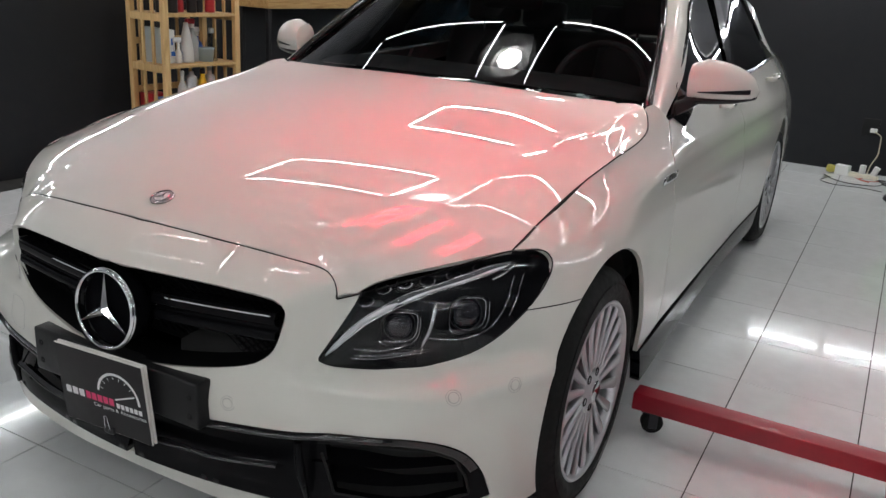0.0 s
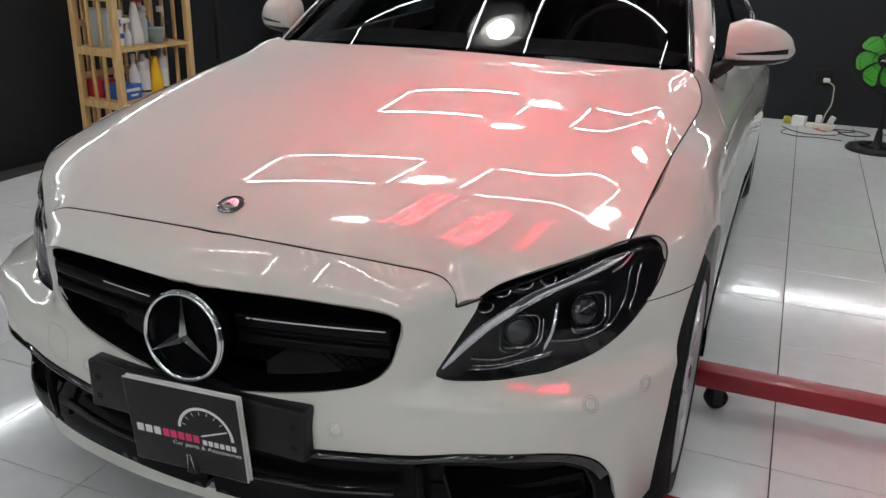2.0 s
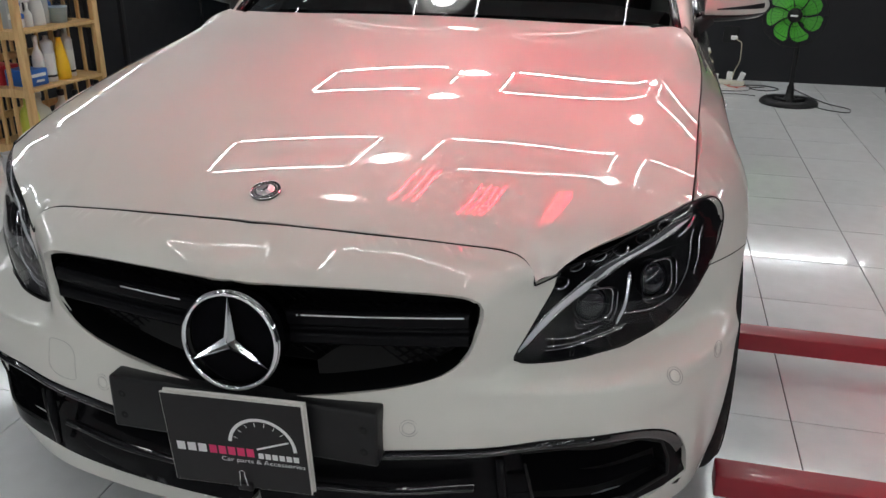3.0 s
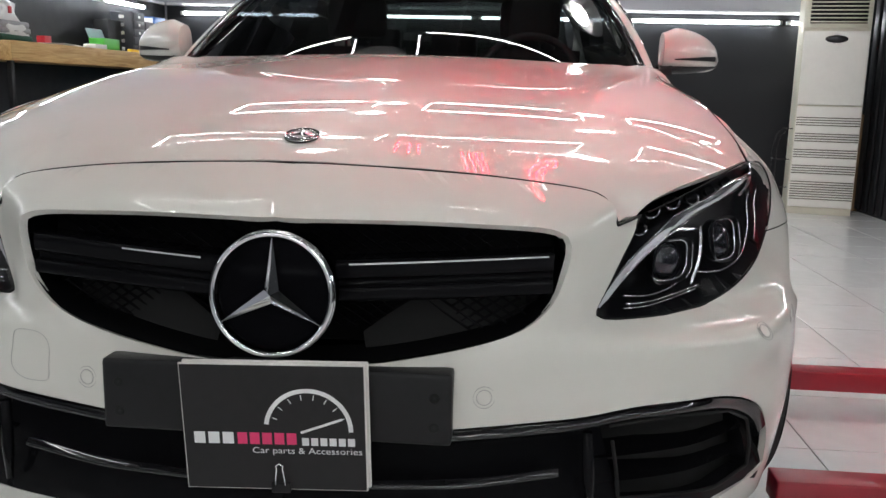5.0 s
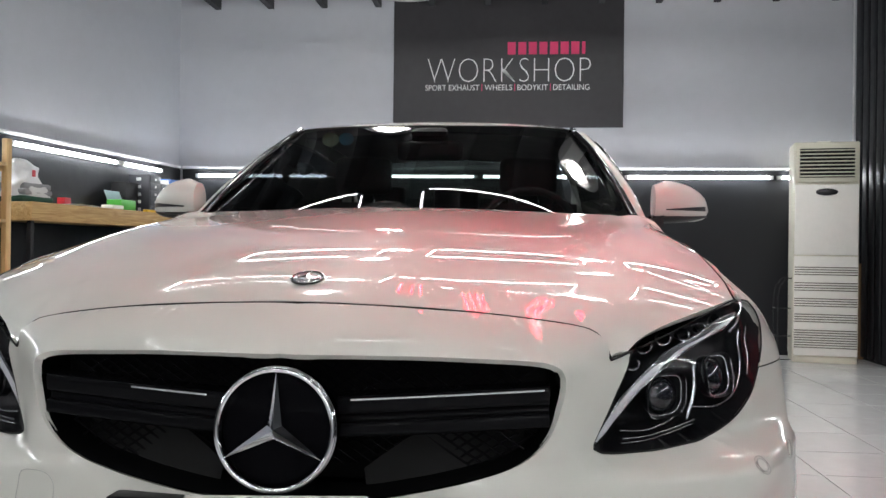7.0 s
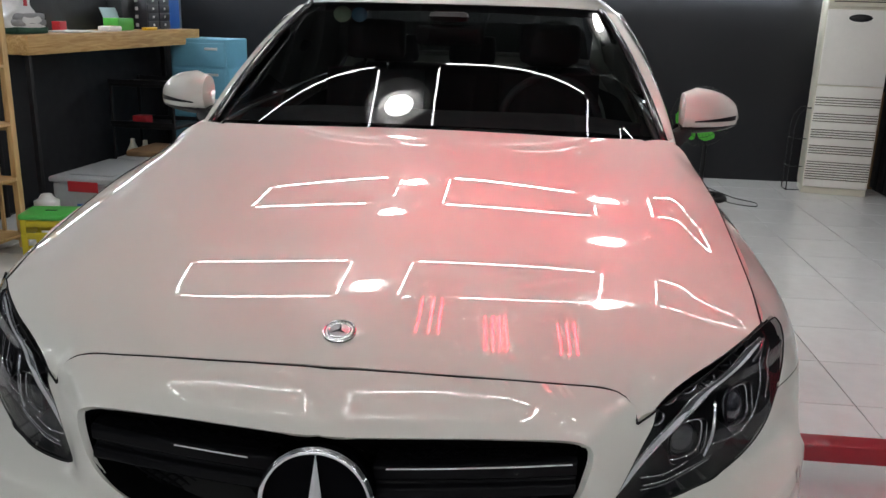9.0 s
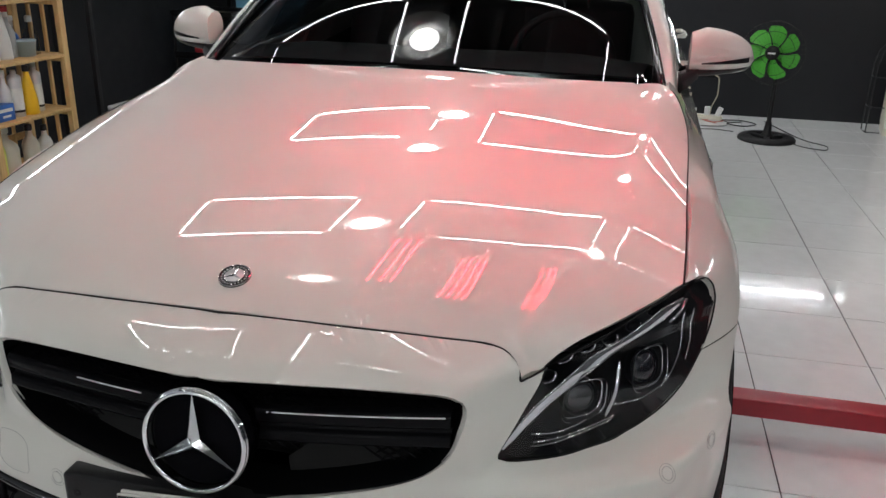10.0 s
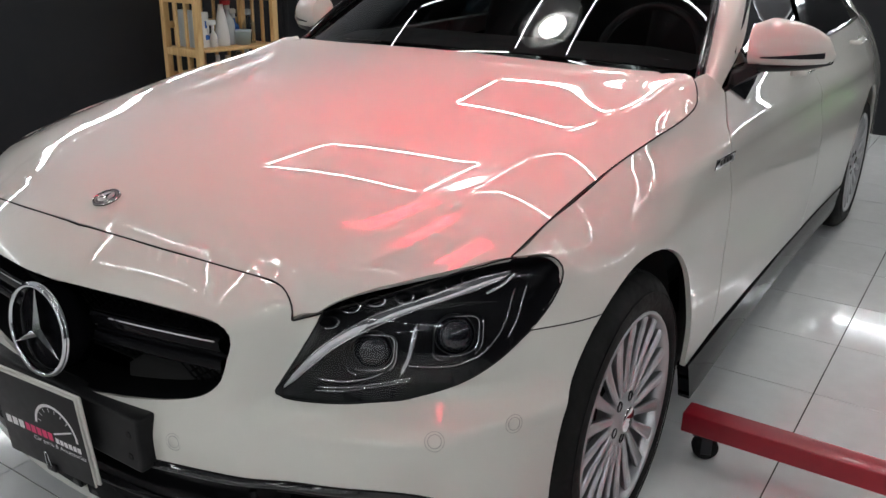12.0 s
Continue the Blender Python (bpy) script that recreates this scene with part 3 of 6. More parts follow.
def high_bay(x, y, z):
    lamp = thing("high_bay_lamp", "round high-bay lamp with a lit disc in a metal dome", "ceiling lamp", pose(x, y, z), "high-bay lamps")
    part("dome", lathe(bmesh.new(), [(.23, 0), (.235, .005), (.15, .12), (.08, .16), (.078, .155), (.145, .115), (.225, 0), (.23, 0)], 32), REFLECTOR, lamp)
    part("disc", lathe(bmesh.new(), [(0, .09), (.105, .09), (.105, .10), (0, .10)], 32), HIGH_BAY, lamp)
    part("housing", lathe(bmesh.new(), [(.075, .15), (.075, .26), (.03, .28), (0, .28)], 24), SATIN_BLACK, lamp)
    part("cord", tube(bmesh.new(), [(0, 0, .279), (0, 0, TOP - z)], .005, 6), SATIN_BLACK, lamp)


# the two at y -3.3 are unseen, added to light the car's nose
for x, y in ((-.44, 2.27), (-.55, 3.90), (-.47, 4.62), (-.42, 1.25), (1.12, 2.06), (1.08, 3.42), (1.08, 4.60), (-.42, -3.3), (1.25, -3.3)):
    high_bay(x, y, 2.64)


# ---- the car: its skin ----
car = thing("car", "pearl-white sedan with gloss-black grille, freshly polished, parked on the tiles", "car")


def on_nose(pts):
    """Flat coordinates (s, z) of points of the skin."""
    return [(x + y, z) for x, y, z in pts]


def pushed(by):
    """The nose skin moved straight back into the car."""
    def lift(p):
        q = nose.lift(p)
        q[:, 1] += by
        return q
    return lift


WHEEL_Y, REAR_Y, ARCH_Z, ARCH_R = 0.792, 3.632, 0.335, 0.360


def flow(pts, n):
    return [tuple(q) for q in resample(pts, n)]


nose_line = flow([(0, .1405, .7588), (.05, .144, .7577), (.10, .1475, .7562), (.20, .156, .752), (.30, .172, .7442), (.38, .190, .7348), (.42, .202, .729), (.444, .2085, .7245), (.463, .207, .7205), (.476, .204, .714), (.487, .201, .702), (.494, .197, .688), (.499, .192, .673)], 44)[1:]
lamp_inner = flow([(.537, .226, .6835), (.522, .210, .645), (.506, .198, .611), (.488, .184, .575), (.470, .172, .541)], 12)
lamp_low = flow([(.470, .1725, .5335), (.480, .176, .5275), (.51, .187, .525), (.573, .219, .525), (.646, .283, .527), (.718, .351, .545), (.772, .411, .585), (.804, .471, .631)], 28)
lamp_outer = flow([(.804, .471, .631), (.821, .518, .678), (.8245, .540, .705), (.820, .551, .727), (.808, .546, .743), (.795, .525, .752), (.778, .495, .755)], 20)[1:]
lamp_top = flow([(.778, .495, .757), (.757, .471, .757), (.722, .421, .749), (.645, .330, .722), (.587, .276, .701), (.537, .228, .684)], 18)[1:-1]
hood_seam = flow([(.757, .473, .7585), (.762, .573, .786), (.766, .717, .816), (.772, .88, .843), (.780, 1.067, .866), (.784, 1.235, .880), (.781, 1.33, .892), (.775, 1.376, .903), (.764, 1.405, .925), (.750, 1.432, .942), (.730, 1.462, .951)], 40)
black_top = flow([(.264, .069, .375), (.44, .105, .388), (.566, .144, .403), (.65, .185, .405), (.716, .236, .389), (.765, .288, .357), (.790, .328, .30), (.802, .36, .225)], 30)


def arch(y_mid, a0, a1, n=16, r=ARCH_R):
    """An arch over a wheel, by angle in degrees from the front, as (s, z) on the side where x is about 0.89."""
    return [(0.892 + y_mid - r * math.cos(radians(a)), ARCH_Z + r * math.sin(radians(a))) for a in np.linspace(a0, a1, n)]


grille_half = flow([(.0, .045, .6857), (.10, .0563, .6853), (.20, .0723, .6838), (.30, .0925, .6799), (.36, .104, .6772), (.395, .111, .6735), (.413, .115, .666), (.423, .120, .652), (.424, .120, .636), (.416, .116, .605), (.398, .115, .562), (.380, .111, .540), (.353, .104, .521), (.296, .090, .503), (.215, .076, .486), (.126, .064, .473), (.0, .055, .466)], 64)[1:-1]
upper_mid = [(nose.centre(z), z) for z in np.linspace(.6875, .7588, 5)]
lower_mid = [(nose.centre(z), z) for z in np.linspace(.36, .465, 5)]
lip_mid = [(nose.centre(z), z) for z in np.linspace(.148, .198, 3)]
lip_top = [(nose.centre(.198), .198), *on_nose([(.3, .105, .196), (.52, .162, .197), (.68, .245, .203), (.76, .315, .21)])]
lip_bottom = on_nose([(.80, .39, .150), (.72, .29, .148), (.55, .18, .146), (.30, .115, .146)])
fender_low = [q for q in arch(WHEEL_Y, -28, 56)]
bumper_line = (upper_mid[::-1][:1] + on_nose(nose_line) + on_nose(lamp_inner) + on_nose(lamp_low) + fender_low[::-1] + lip_bottom + lip_mid
               + lip_top[1:] + on_nose(black_top)[::-1] + lower_mid + on_nose(grille_half)[::-1] + upper_mid[:-1])
part("bumper", panel(bumper_line, nose.lift, 0.013, gap=0.0012, out=(0.6, -1, 0.2), mirror=True, weld=True), PAINT, car)

fender_line = (on_nose([(.804, .471, .631)] + lamp_outer + [(.766, .480, .7565)]) + on_nose(hood_seam) + on_nose([(.722, 1.50, .955), (.730, 1.555, .957), (.752, 1.60, .930), (.764, 1.612, .905)])
               + [(2.300, .80), (2.285, .60), (2.262, .30), (2.05, .285)] + arch(WHEEL_Y, 180 + 7, 56, 22))
lamp_line = on_nose(lamp_inner + lamp_low + lamp_outer + lamp_top)


def bowl(p, deep=.060):
    """The lamp's dark bowl: on the skin at its rim, deeper inside."""
    d = np.clip(edge_distance(np.array(lamp_line), np.asarray(p)) / .045, 0, 1)
    k = deep * (1 - (1 - d) ** 2) + .004
    return nose.lift(p) + np.stack([-.6 * k, .8 * k, 0 * k], 1)


for side in (1, -1):
    lift = (lambda p, s=side: nose.lift(p) * (s, 1, 1))
    part("fender", panel(fender_line, lift, 0.018, gap=0.0014, out=(side, 0, 0.4)), PAINT, car)
    lamp = part("headlight", panel(lamp_line, lambda p, s=side: bowl(p) * (s, 1, 1), 0.014, gap=0.0, fold=0, out=(side, -1, 0)), LAMP_BLACK, car, "dark headlight with two projector lenses")
    part("lamp_cover", panel(lamp_line, lift, 0.016, gap=0.003, fold=0.004, out=(side, -1, 0)), LENS_COVER, lamp)
    front_door = [(2.303, .80), (2.288, .60), (2.265, .30), (3.38, .285), (3.43, .50), (3.44, .70), (3.40, .95), (2.9, .935), (2.385, .905)]
    rear_door = [(3.43, .50), (3.38, .285), (4.12, .285)] + arch(REAR_Y, -8, 62, 12) + [(4.42, .80), (4.33, .98), (3.9, .968), (3.40, .95), (3.44, .70)]
    for name, line in (("front_door", front_door), ("rear_door", rear_door)):
        door = part(name, panel(line, lift, 0.03, gap=0.002, out=(side, 0, 0.3)), PAINT, car)
    quarter = arch(REAR_Y, 62, 186, 20) + [(4.98, .20), (5.07, .20), (5.07, .62), (5.03, .90), (4.93, .96), (4.6, .985), (4.33, .98), (4.42, .80)]
    part("quarter_panel", panel(quarter, lift, 0.03, gap=0.0014, out=(side, 0, 0.3)), PAINT, car)
    sill = [(2.10, .165), (4.09, .165), (4.12, .285), (2.060, .285)]
    part("sill", panel(sill, lambda p, s=side: (nose.lift(p) + np.stack([.006 + .10 * (.285 - p[:, 1]), 0 * p[:, 1], 0 * p[:, 1]], 1)) * (s, 1, 1), 0.03, gap=0.0, fold=0.03, out=(side, 0, 0.3)), SKIRT_BLACK, car, "gloss-black side skirt")

# the tail
TAIL = Skin([
    (.20, [0, 4.60, .4, 4.58, .65, 4.50, .78, 4.38, .84, 4.25, .86, 4.1]),
    (.45, [0, 4.69, .4, 4.67, .66, 4.58, .79, 4.45, .855, 4.28, .87, 4.1]),
    (.70, [0, 4.66, .4, 4.64, .64, 4.56, .77, 4.43, .835, 4.28, .853, 4.1]),
    (.90, [0, 4.63, .4, 4.61, .6, 4.54, .70, 4.42, .76, 4.28, .78, 4.1]),
    (1.0, [0, 4.64, .4, 4.62, .56, 4.55, .63, 4.42, .69, 4.28, .70, 4.1]),
], tail=True)
tail_line = [(-4.60, .20), (-3.42, .20), (-3.42, .62), (-3.46, .90), (-3.53, .96), (-3.9, .985), (-4.62, 1.0), (-4.69, .45)]
tail_mid = [(TAIL.centre(z), z) for z in (.99, .9, .7, .45, .3, .21)]
part("rear_bumper", panel([(-3.36, .21), (-3.36, .62), (-3.40, .88), (-3.55, .955), (-3.9, .985)] + tail_mid, TAIL.lift, 0.04, gap=0, fold=0, out=(.6, 1, .2), mirror=True, weld=True), PAINT, car)

# hood
side_pts = [(x, y) for x, y, z in [(.4985, .1925, 0)] + [(.537, .228, 0)] + [q for q in lamp_top[::-1] if q[0] < .752] + hood_seam]
front_pts = [(x, y) for x, y, z in [(0, .1405, .7588)] + nose_line[:-2]]
rear_pts = [(.705, 1.472), (.60, 1.455), (.40, 1.42), (.20, 1.40), (0, 1.392)]
half = front_pts + side_pts + rear_pts
hood_line = half + [(-x, y) for x, y in half[::-1][1:-1]]
part("hood", panel(hood_line, lambda p: np.stack([p[:, 0], p[:, 1], hood_z(p[:, 0], p[:, 1])], 1), 0.013, gap=0.0016, out=(0, 0, 1)), PAINT, car, "white hood glowing pink under the curing lamps")

# glass, pillars and roof
screen = [both_sides([(0, 1.37, .945), (.35, 1.40, .942), (.60, 1.47, .935), (.735, 1.55, .925)]),
          both_sides([(0, 1.74, 1.153), (.32, 1.765, 1.151), (.56, 1.84, 1.140), (.650, 1.88, 1.129)]),
          both_sides([(0, 2.127, 1.335), (.30, 2.142, 1.334), (.46, 2.17, 1.331), (.55, 2.20, 1.325)])]
part("windscreen", bowed_sheet(screen), WINDOW, car, "tinted windscreen with two round stickers")
part("roof", sheet([both_sides([(0, 2.122, 1.337), (.30, 2.138, 1.336), (.47, 2.165, 1.333), (.56, 2.195, 1.326), (.628, 2.26, 1.300)]),
                    both_sides([(0, 2.30, 1.378), (.30, 2.31, 1.374), (.47, 2.33, 1.364), (.57, 2.36, 1.346), (.640, 2.42, 1.312)]),
                    both_sides([(0, 2.75, 1.425), (.30, 2.75, 1.419), (.47, 2.75, 1.405), (.58, 2.75, 1.375), (.65, 2.75, 1.325)]),
                    both_sides([(0, 3.50, 1.375), (.30, 3.49, 1.367), (.47, 3.47, 1.352), (.56, 3.44, 1.33), (.625, 3.40, 1.285)])], 40, 24), PAINT, car)
part("rear_window", sheet([both_sides([(0, 3.505, 1.372), (.30, 3.495, 1.364), (.55, 3.46, 1.33)]),
                           both_sides([(0, 4.10, 1.085), (.36, 4.08, 1.082), (.64, 4.0, 1.06)])], 24, 10), REAR_GLASS, car)
part("trunk_lid", sheet([both_sides([(0, 4.10, 1.083), (.36, 4.08, 1.080), (.64, 4.0, 1.058)]),
                         both_sides([(0, 4.35, 1.055), (.36, 4.33, 1.052), (.66, 4.25, 1.01)]),
                         both_sides([(0, 4.62, 1.02), (.36, 4.60, 1.01), (.60, 4.52, .985)]),
                         both_sides([(0, 4.635, .985), (.36, 4.615, .98), (.60, 4.54, .965)])], 24, 14), PAINT, car)
for s in (1, -1):
    def m(pts):
        return [(s * x, y, z) for x, y, z in pts]
    belt = [(.762, 1.615, .907), (.785, 2.1, .935), (.790, 2.6, .953), (.788, 3.1, .969), (.768, 3.55, .985)]
    rail = [(.745, 1.74, .990), (.705, 1.98, 1.14), (.640, 2.28, 1.287), (.652, 2.75, 1.318), (.640, 3.1, 1.305), (.632, 3.36, 1.27), (.70, 3.66, 1.07)]
    part("side_window", sheet([m(belt), m(rail)], 40, 8), SIDE_WINDOW, car, "dark tinted side glass")
    part("pillar", sheet([m([(.742, 1.47, .880), (.728, 1.555, .938), (.690, 1.73, 1.055), (.628, 1.98, 1.205), (.552, 2.205, 1.327)]), m([(.765, 1.50, .885), (.752, 1.585, .950), (.722, 1.755, 1.058), (.664, 1.99, 1.198), (.600, 2.215, 1.317)]),
                           m([(.772, 1.54, .860), (.768, 1.605, .915), (.760, 1.78, 1.000), (.714, 2.0, 1.143), (.642, 2.28, 1.286)])], 24, 8), PAINT, car)
    part("screen_trim", tube(bmesh.new(), m(resample([(.722, 1.545, .935), (.684, 1.72, 1.053), (.622, 1.97, 1.203), (.548, 2.20, 1.329)], 16)), 0.013, 8), GLOSS_BLACK, car, "black windscreen edge trim")
    part("roof_rail", sheet([m([(.628, 2.255, 1.302), (.640, 2.42, 1.313), (.65, 2.75, 1.326), (.625, 3.40, 1.286)]), m([(.645, 2.275, 1.283), (.655, 2.44, 1.293), (.662, 2.75, 1.306), (.64, 3.38, 1.262)])], 24, 4), PAINT, car)
    part("rear_pillar", sheet([m([(.55, 3.46, 1.331), (.64, 3.80, 1.19), (.645, 4.0, 1.060), (.665, 4.26, 1.008)]), m([(.628, 3.38, 1.268), (.70, 3.66, 1.08), (.765, 3.75, .99), (.70, 4.28, .965)])], 16, 8), PAINT, car)
    part("window_trim", tube(bmesh.new(), m(resample([(x + .006, y, z) for x, y, z in [(.784, 1.93, .928)] + belt[1:]], 24)), 0.006, 6), CHROME, car, "chrome belt trim")
    part("window_trim", tube(bmesh.new(), m(resample([(x + .006, y, z) for x, y, z in rail], 30)), 0.008, 6), GLOSS_BLACK, car)
    part("door_pillar", sheet([m([(.796, 2.50, .95), (.660, 2.50, 1.315)]), m([(.796, 2.63, .955), (.660, 2.60, 1.32)])], 8, 3), GLOSS_BLACK, car)
    part("mirror_sail", sheet([m([(.782, 1.625, .912), (.812, 1.70, .872)]), m([(.774, 1.69, .955), (.810, 1.78, .908)]), m([(.764, 1.745, .995), (.802, 1.86, .945)])], 8, 8), GLOSS_BLACK, car, "black triangular mirror base panel")

# dark inner shell behind the joints
for s in (1, -1):
    shell = [(.62, .16), (1.5, .16), (5.0, .18), (5.0, .88), (3.9, .90), (2.3, .82), (1.62, .80), (1.30, .70), (.75, .62), (.40, .60), (.2, .5), (.2, .2)]
    part("inner_shell", panel(shell, lambda p, k=s: (nose.lift(p) * (.93, 1, 1) + (-.01, .07, 0)) * (k, 1, 1), 0.05, holes=[arch(WHEEL_Y + .02, -20, 200, 24, .40), arch(REAR_Y + .02, -20, 200, 24, .40)], gap=0, fold=0, out=(s, -1, 0)), VOID, car)
part("underbody", boxed(-.72, .72, .35, 4.3, .17, .24, .02), VOID, car)
part("firewall", boxed(-.45, .45, .42, 1.36, .50, .56, .02), VOID, car)

# dark joints between the panels
for s in (1, -1):
    for line, r in (([(0, .1405, .7588)] + nose_line, .0022), ([(.499, .192, .673), (.518, .210, .678), (.537, .228, .684)], .0019), (lamp_top[::-1], .0017), ([(x, y, z + .001) for x, y, z in hood_seam], .0020)):
        part("panel_joint", tube(bmesh.new(), [(s * x, y + .0006, z - .0014) for x, y, z in line], r, 6), VOID, car)
    for line in (lamp_inner, lamp_low, lamp_outer):
        part("panel_joint", tube(bmesh.new(), [(s * (x - .0008), y + .0012, z) for x, y, z in line], .0017, 6), VOID, car)
    seam = nose.lift([tuple(q) for q in resample([on_nose([(.804, .471, .631)])[0], fender_low[-1]], 16)])
    part("panel_joint", tube(bmesh.new(), [(s * (x - .001), y + .001, z) for x, y, z in seam], .0016, 6), VOID, car)


# ---- the car: its parts ----
def skin_frame(s, z, side=1, deep=0.0):
    """A frame on the skin: local z points out of the body, local y up."""
    a, b, c = nose.lift([(s, z), (s + .004, z), (s, z + .004)])
    a, u, v = Vector(a), Vector(b - a).normalized(), Vector(c - a).normalized()
    n = u.cross(v).normalized()
    if n.x - n.y < 0:
        n = -n
    v = (v - n * v.dot(n)).normalized()
    m = Matrix((v.cross(n), v, n)).transposed().to_4x4()
    m.translation = a - n * deep
    return m if side > 0 else Matrix.Diagonal((-1, 1, 1, 1)) @ m @ Matrix.Diagonal((-1, 1, 1, 1))


def placed(bm, m):
    bmesh.ops.transform(bm, matrix=m, verts=bm.verts)
    return bm


# grille
grille = part("grille", boxed(-.40, .40, .185, .20, .47, .69, .004), INNER_BLACK, car, "gloss-black grille with mesh and twin louvres")
bars = bmesh.new()
for k in range(-26, 27):
    for slope in (1, -1):
        p0 = Vector((k * .026 - slope * .11 * 1.5, .163 + slope * .001, .475))
        p1 = p0 + Vector((slope * .33, 0, .215))
        pts = [p for p in (p0.lerp(p1, t) for t in np.linspace(0, 1, 9)) if abs(p.x) < .385 and .478 + .28 * max(0, abs(p.x) - .15) ** 1.6 < p.z < .685]
        if len(pts) > 1:
            tube(bars, [pts[0], pts[-1]], .0022, 4, caps=False)
part("mesh", bars, LOUVRE_BLACK, grille)
part("surround", sheet([[(x, y + .004, z) for x, y, z in both_sides([(0, .045, .687)] + grille_half[:30])], [(x * .97, y + .085, z - .004) for x, y, z in both_sides([(0, .045, .687)] + grille_half[:30])]], 40, 4), INNER_BLACK, grille)
low_half = grille_half[30:][::-1]
part("surround", sheet([[(x, y + .004, z) for x, y, z in both_sides([(0, .056, .465)] + low_half)], [(x * .97, y + .085, z + .004) for x, y, z in both_sides([(0, .056, .465)] + low_half)]], 50, 4), INNER_BLACK, grille)
for s in (1, -1):
    rows = []
    for dy, dz in ((.050, .034), (.004, .032), (0, .026), (.002, .006), (.014, .001), (.014, -.006), (.002, -.010), (0, -.026), (.006, -.031), (.050, -.033)):
        rows.append([(s * x, .088 + .028 * (x / .4) ** 2 + dy, .587 + .020 * (x - .09) / .32 + dz) for x in (.080, .15, .25, .33, .400)])
    part("louvre", sheet(rows, 16, 40), LOUVRE_BLACK, grille)
    part("chrome_line", sheet([[(s * x, .0865 + .028 * (x / .4) ** 2, .6135 + .020 * (x - .09) / .32 + dz) for x in ((.10, .18, .30, .392) if s > 0 else (.125, .18, .22, .25))] for dz in (-.0004, .0022)], 12, 3), CHROME, grille)

STAR = pose(0, .030, .579, 90 - 6, 0, 0)
badge = part("emblem", placed(lathe(bmesh.new(), [(0, .0), (.075, .0), (.085, -.004), (.085, -.05), (0, -.05)], 40), STAR @ pose(0, 0, -.012)), BADGE_BLACK, grille, "large round grille emblem")
ring = bmesh.new()
tube(ring, [(.0865 * math.cos(a), .0865 * math.sin(a), 0) for a in np.arange(56) * math.pi / 28], .0046, 10, closed=True)
tube(ring, [(.0885 * math.cos(a), .0885 * math.sin(a), -.005) for a in np.arange(56) * math.pi / 28], .0040, 8, closed=True)
part("ring", placed(ring, STAR), CHROME, badge)


def three_point(r, w, h):
    """Three tapered ridged arms about z."""
    bm = bmesh.new()
    top = bm.verts.new((0, 0, h))
    rim = []
    for k in range(6):
        a = math.pi / 2 + k * math.pi / 3
        q = r if k % 2 == 0 else w
        rim.append(bm.verts.new((q * math.cos(a), q * math.sin(a), .15 * h if k % 2 == 0 else 0)))
    base = [bm.verts.new((v.co.x, v.co.y, -.3 * h)) for v in rim]
    for k in range(6):
        j = (k + 1) % 6
        bm.faces.new((top, rim[k], rim[j]))
        bm.faces.new((rim[k], base[k], base[j], rim[j]))
    return bm


part("star", placed(three_point(.085, .0125, .009), STAR @ pose(0, 0, .001)), CHROME, badge, smooth=False)
hb = Matrix.Translation((0, .209, float(hood_z(0, .209)) + .0005)) @ pose(0, 0, 0, 19, 0, 0)
disc = part("hood_badge", placed(lathe(bmesh.new(), [(0, .0035), (.0175, .0035), (.0185, .003), (.024, .003), (.0245, .0042), (.0275, .003), (.0285, 0), (0, 0)], 40), hb), [GLOSS_BLACK], car, "small round badge with a chrome rim")
part("rim", placed(tube(bmesh.new(), [(.0268 * math.cos(a), .0268 * math.sin(a), .003) for a in np.arange(40) * math.pi / 20], .0014, 6, closed=True), hb), CHROME, disc)
part("rim", placed(tube(bmesh.new(), [(.0175 * math.cos(a), .0175 * math.sin(a), .0035) for a in np.arange(40) * math.pi / 20], .0011, 6, closed=True), hb), CHROME, disc)
part("inner_disc", placed(lathe(bmesh.new(), [(0, .0041), (.0172, .0041), (.0172, .003)], 32), hb), SILVER, disc)
part("star", placed(three_point(.017, .0035, .003), hb @ pose(0, 0, .0045)), CHROME, disc, smooth=False)

for k in range(22):
    a = k * math.pi / 11
    part("ring_mark", placed(boxed(.0205, .0228, -.0014, .0014, .0031, .0038), hb @ pose(0, 0, 0, 0, 0, math.degrees(a))), SILVER, disc, smooth=False)

# sensors and tow cover in the bumper
SEAM_GREY = material("shaded_joint", (0.36, 0.355, 0.34), 0.7)
for s in (1, -1):
    for q, z in ((.304 + .077, .425), (.752 + .248, .500), (.831 + .373, .500)):
        m = skin_frame(q, z, s)
        sensor = part("parking_sensor", placed(lathe(bmesh.new(), [(0, .0004), (.0095, .0004), (.0105, .0001), (.0108, -.004)], 24), m), PAINT, car)
        part("sensor_gap", placed(tube(bmesh.new(), [(.0115 * math.cos(a), .0115 * math.sin(a), -.0002) for a in np.arange(24) * math.pi / 12], .0006, 5, closed=True), m), SEAM_GREY, sensor)
        part("sensor_ring", placed(tube(bmesh.new(), [(.0165 * math.cos(a), .0165 * math.sin(a), -.0006) for a in np.arange(24) * math.pi / 12], .0005, 5, closed=True), m), SEAM_GREY, sensor)
tow = [(.415 + .014 * math.sin(a) + .044 * math.copysign(abs(math.cos(a)) ** .6, math.cos(a)), .447 + .039 * math.copysign(abs(math.sin(a)) ** .6, math.sin(a))) for a in np.linspace(0, 2 * math.pi, 40, endpoint=False)]
tow_pts = [Vector(q) * 1 for q in (nose.lift([(x + .096, z) for x, z in tow]) * (-1, 1, 1))]
part("tow_cover", tube(bmesh.new(), tow_pts, .0006, 5, closed=True), SEAM_GREY, car, "thin outline of the tow-eye cover")

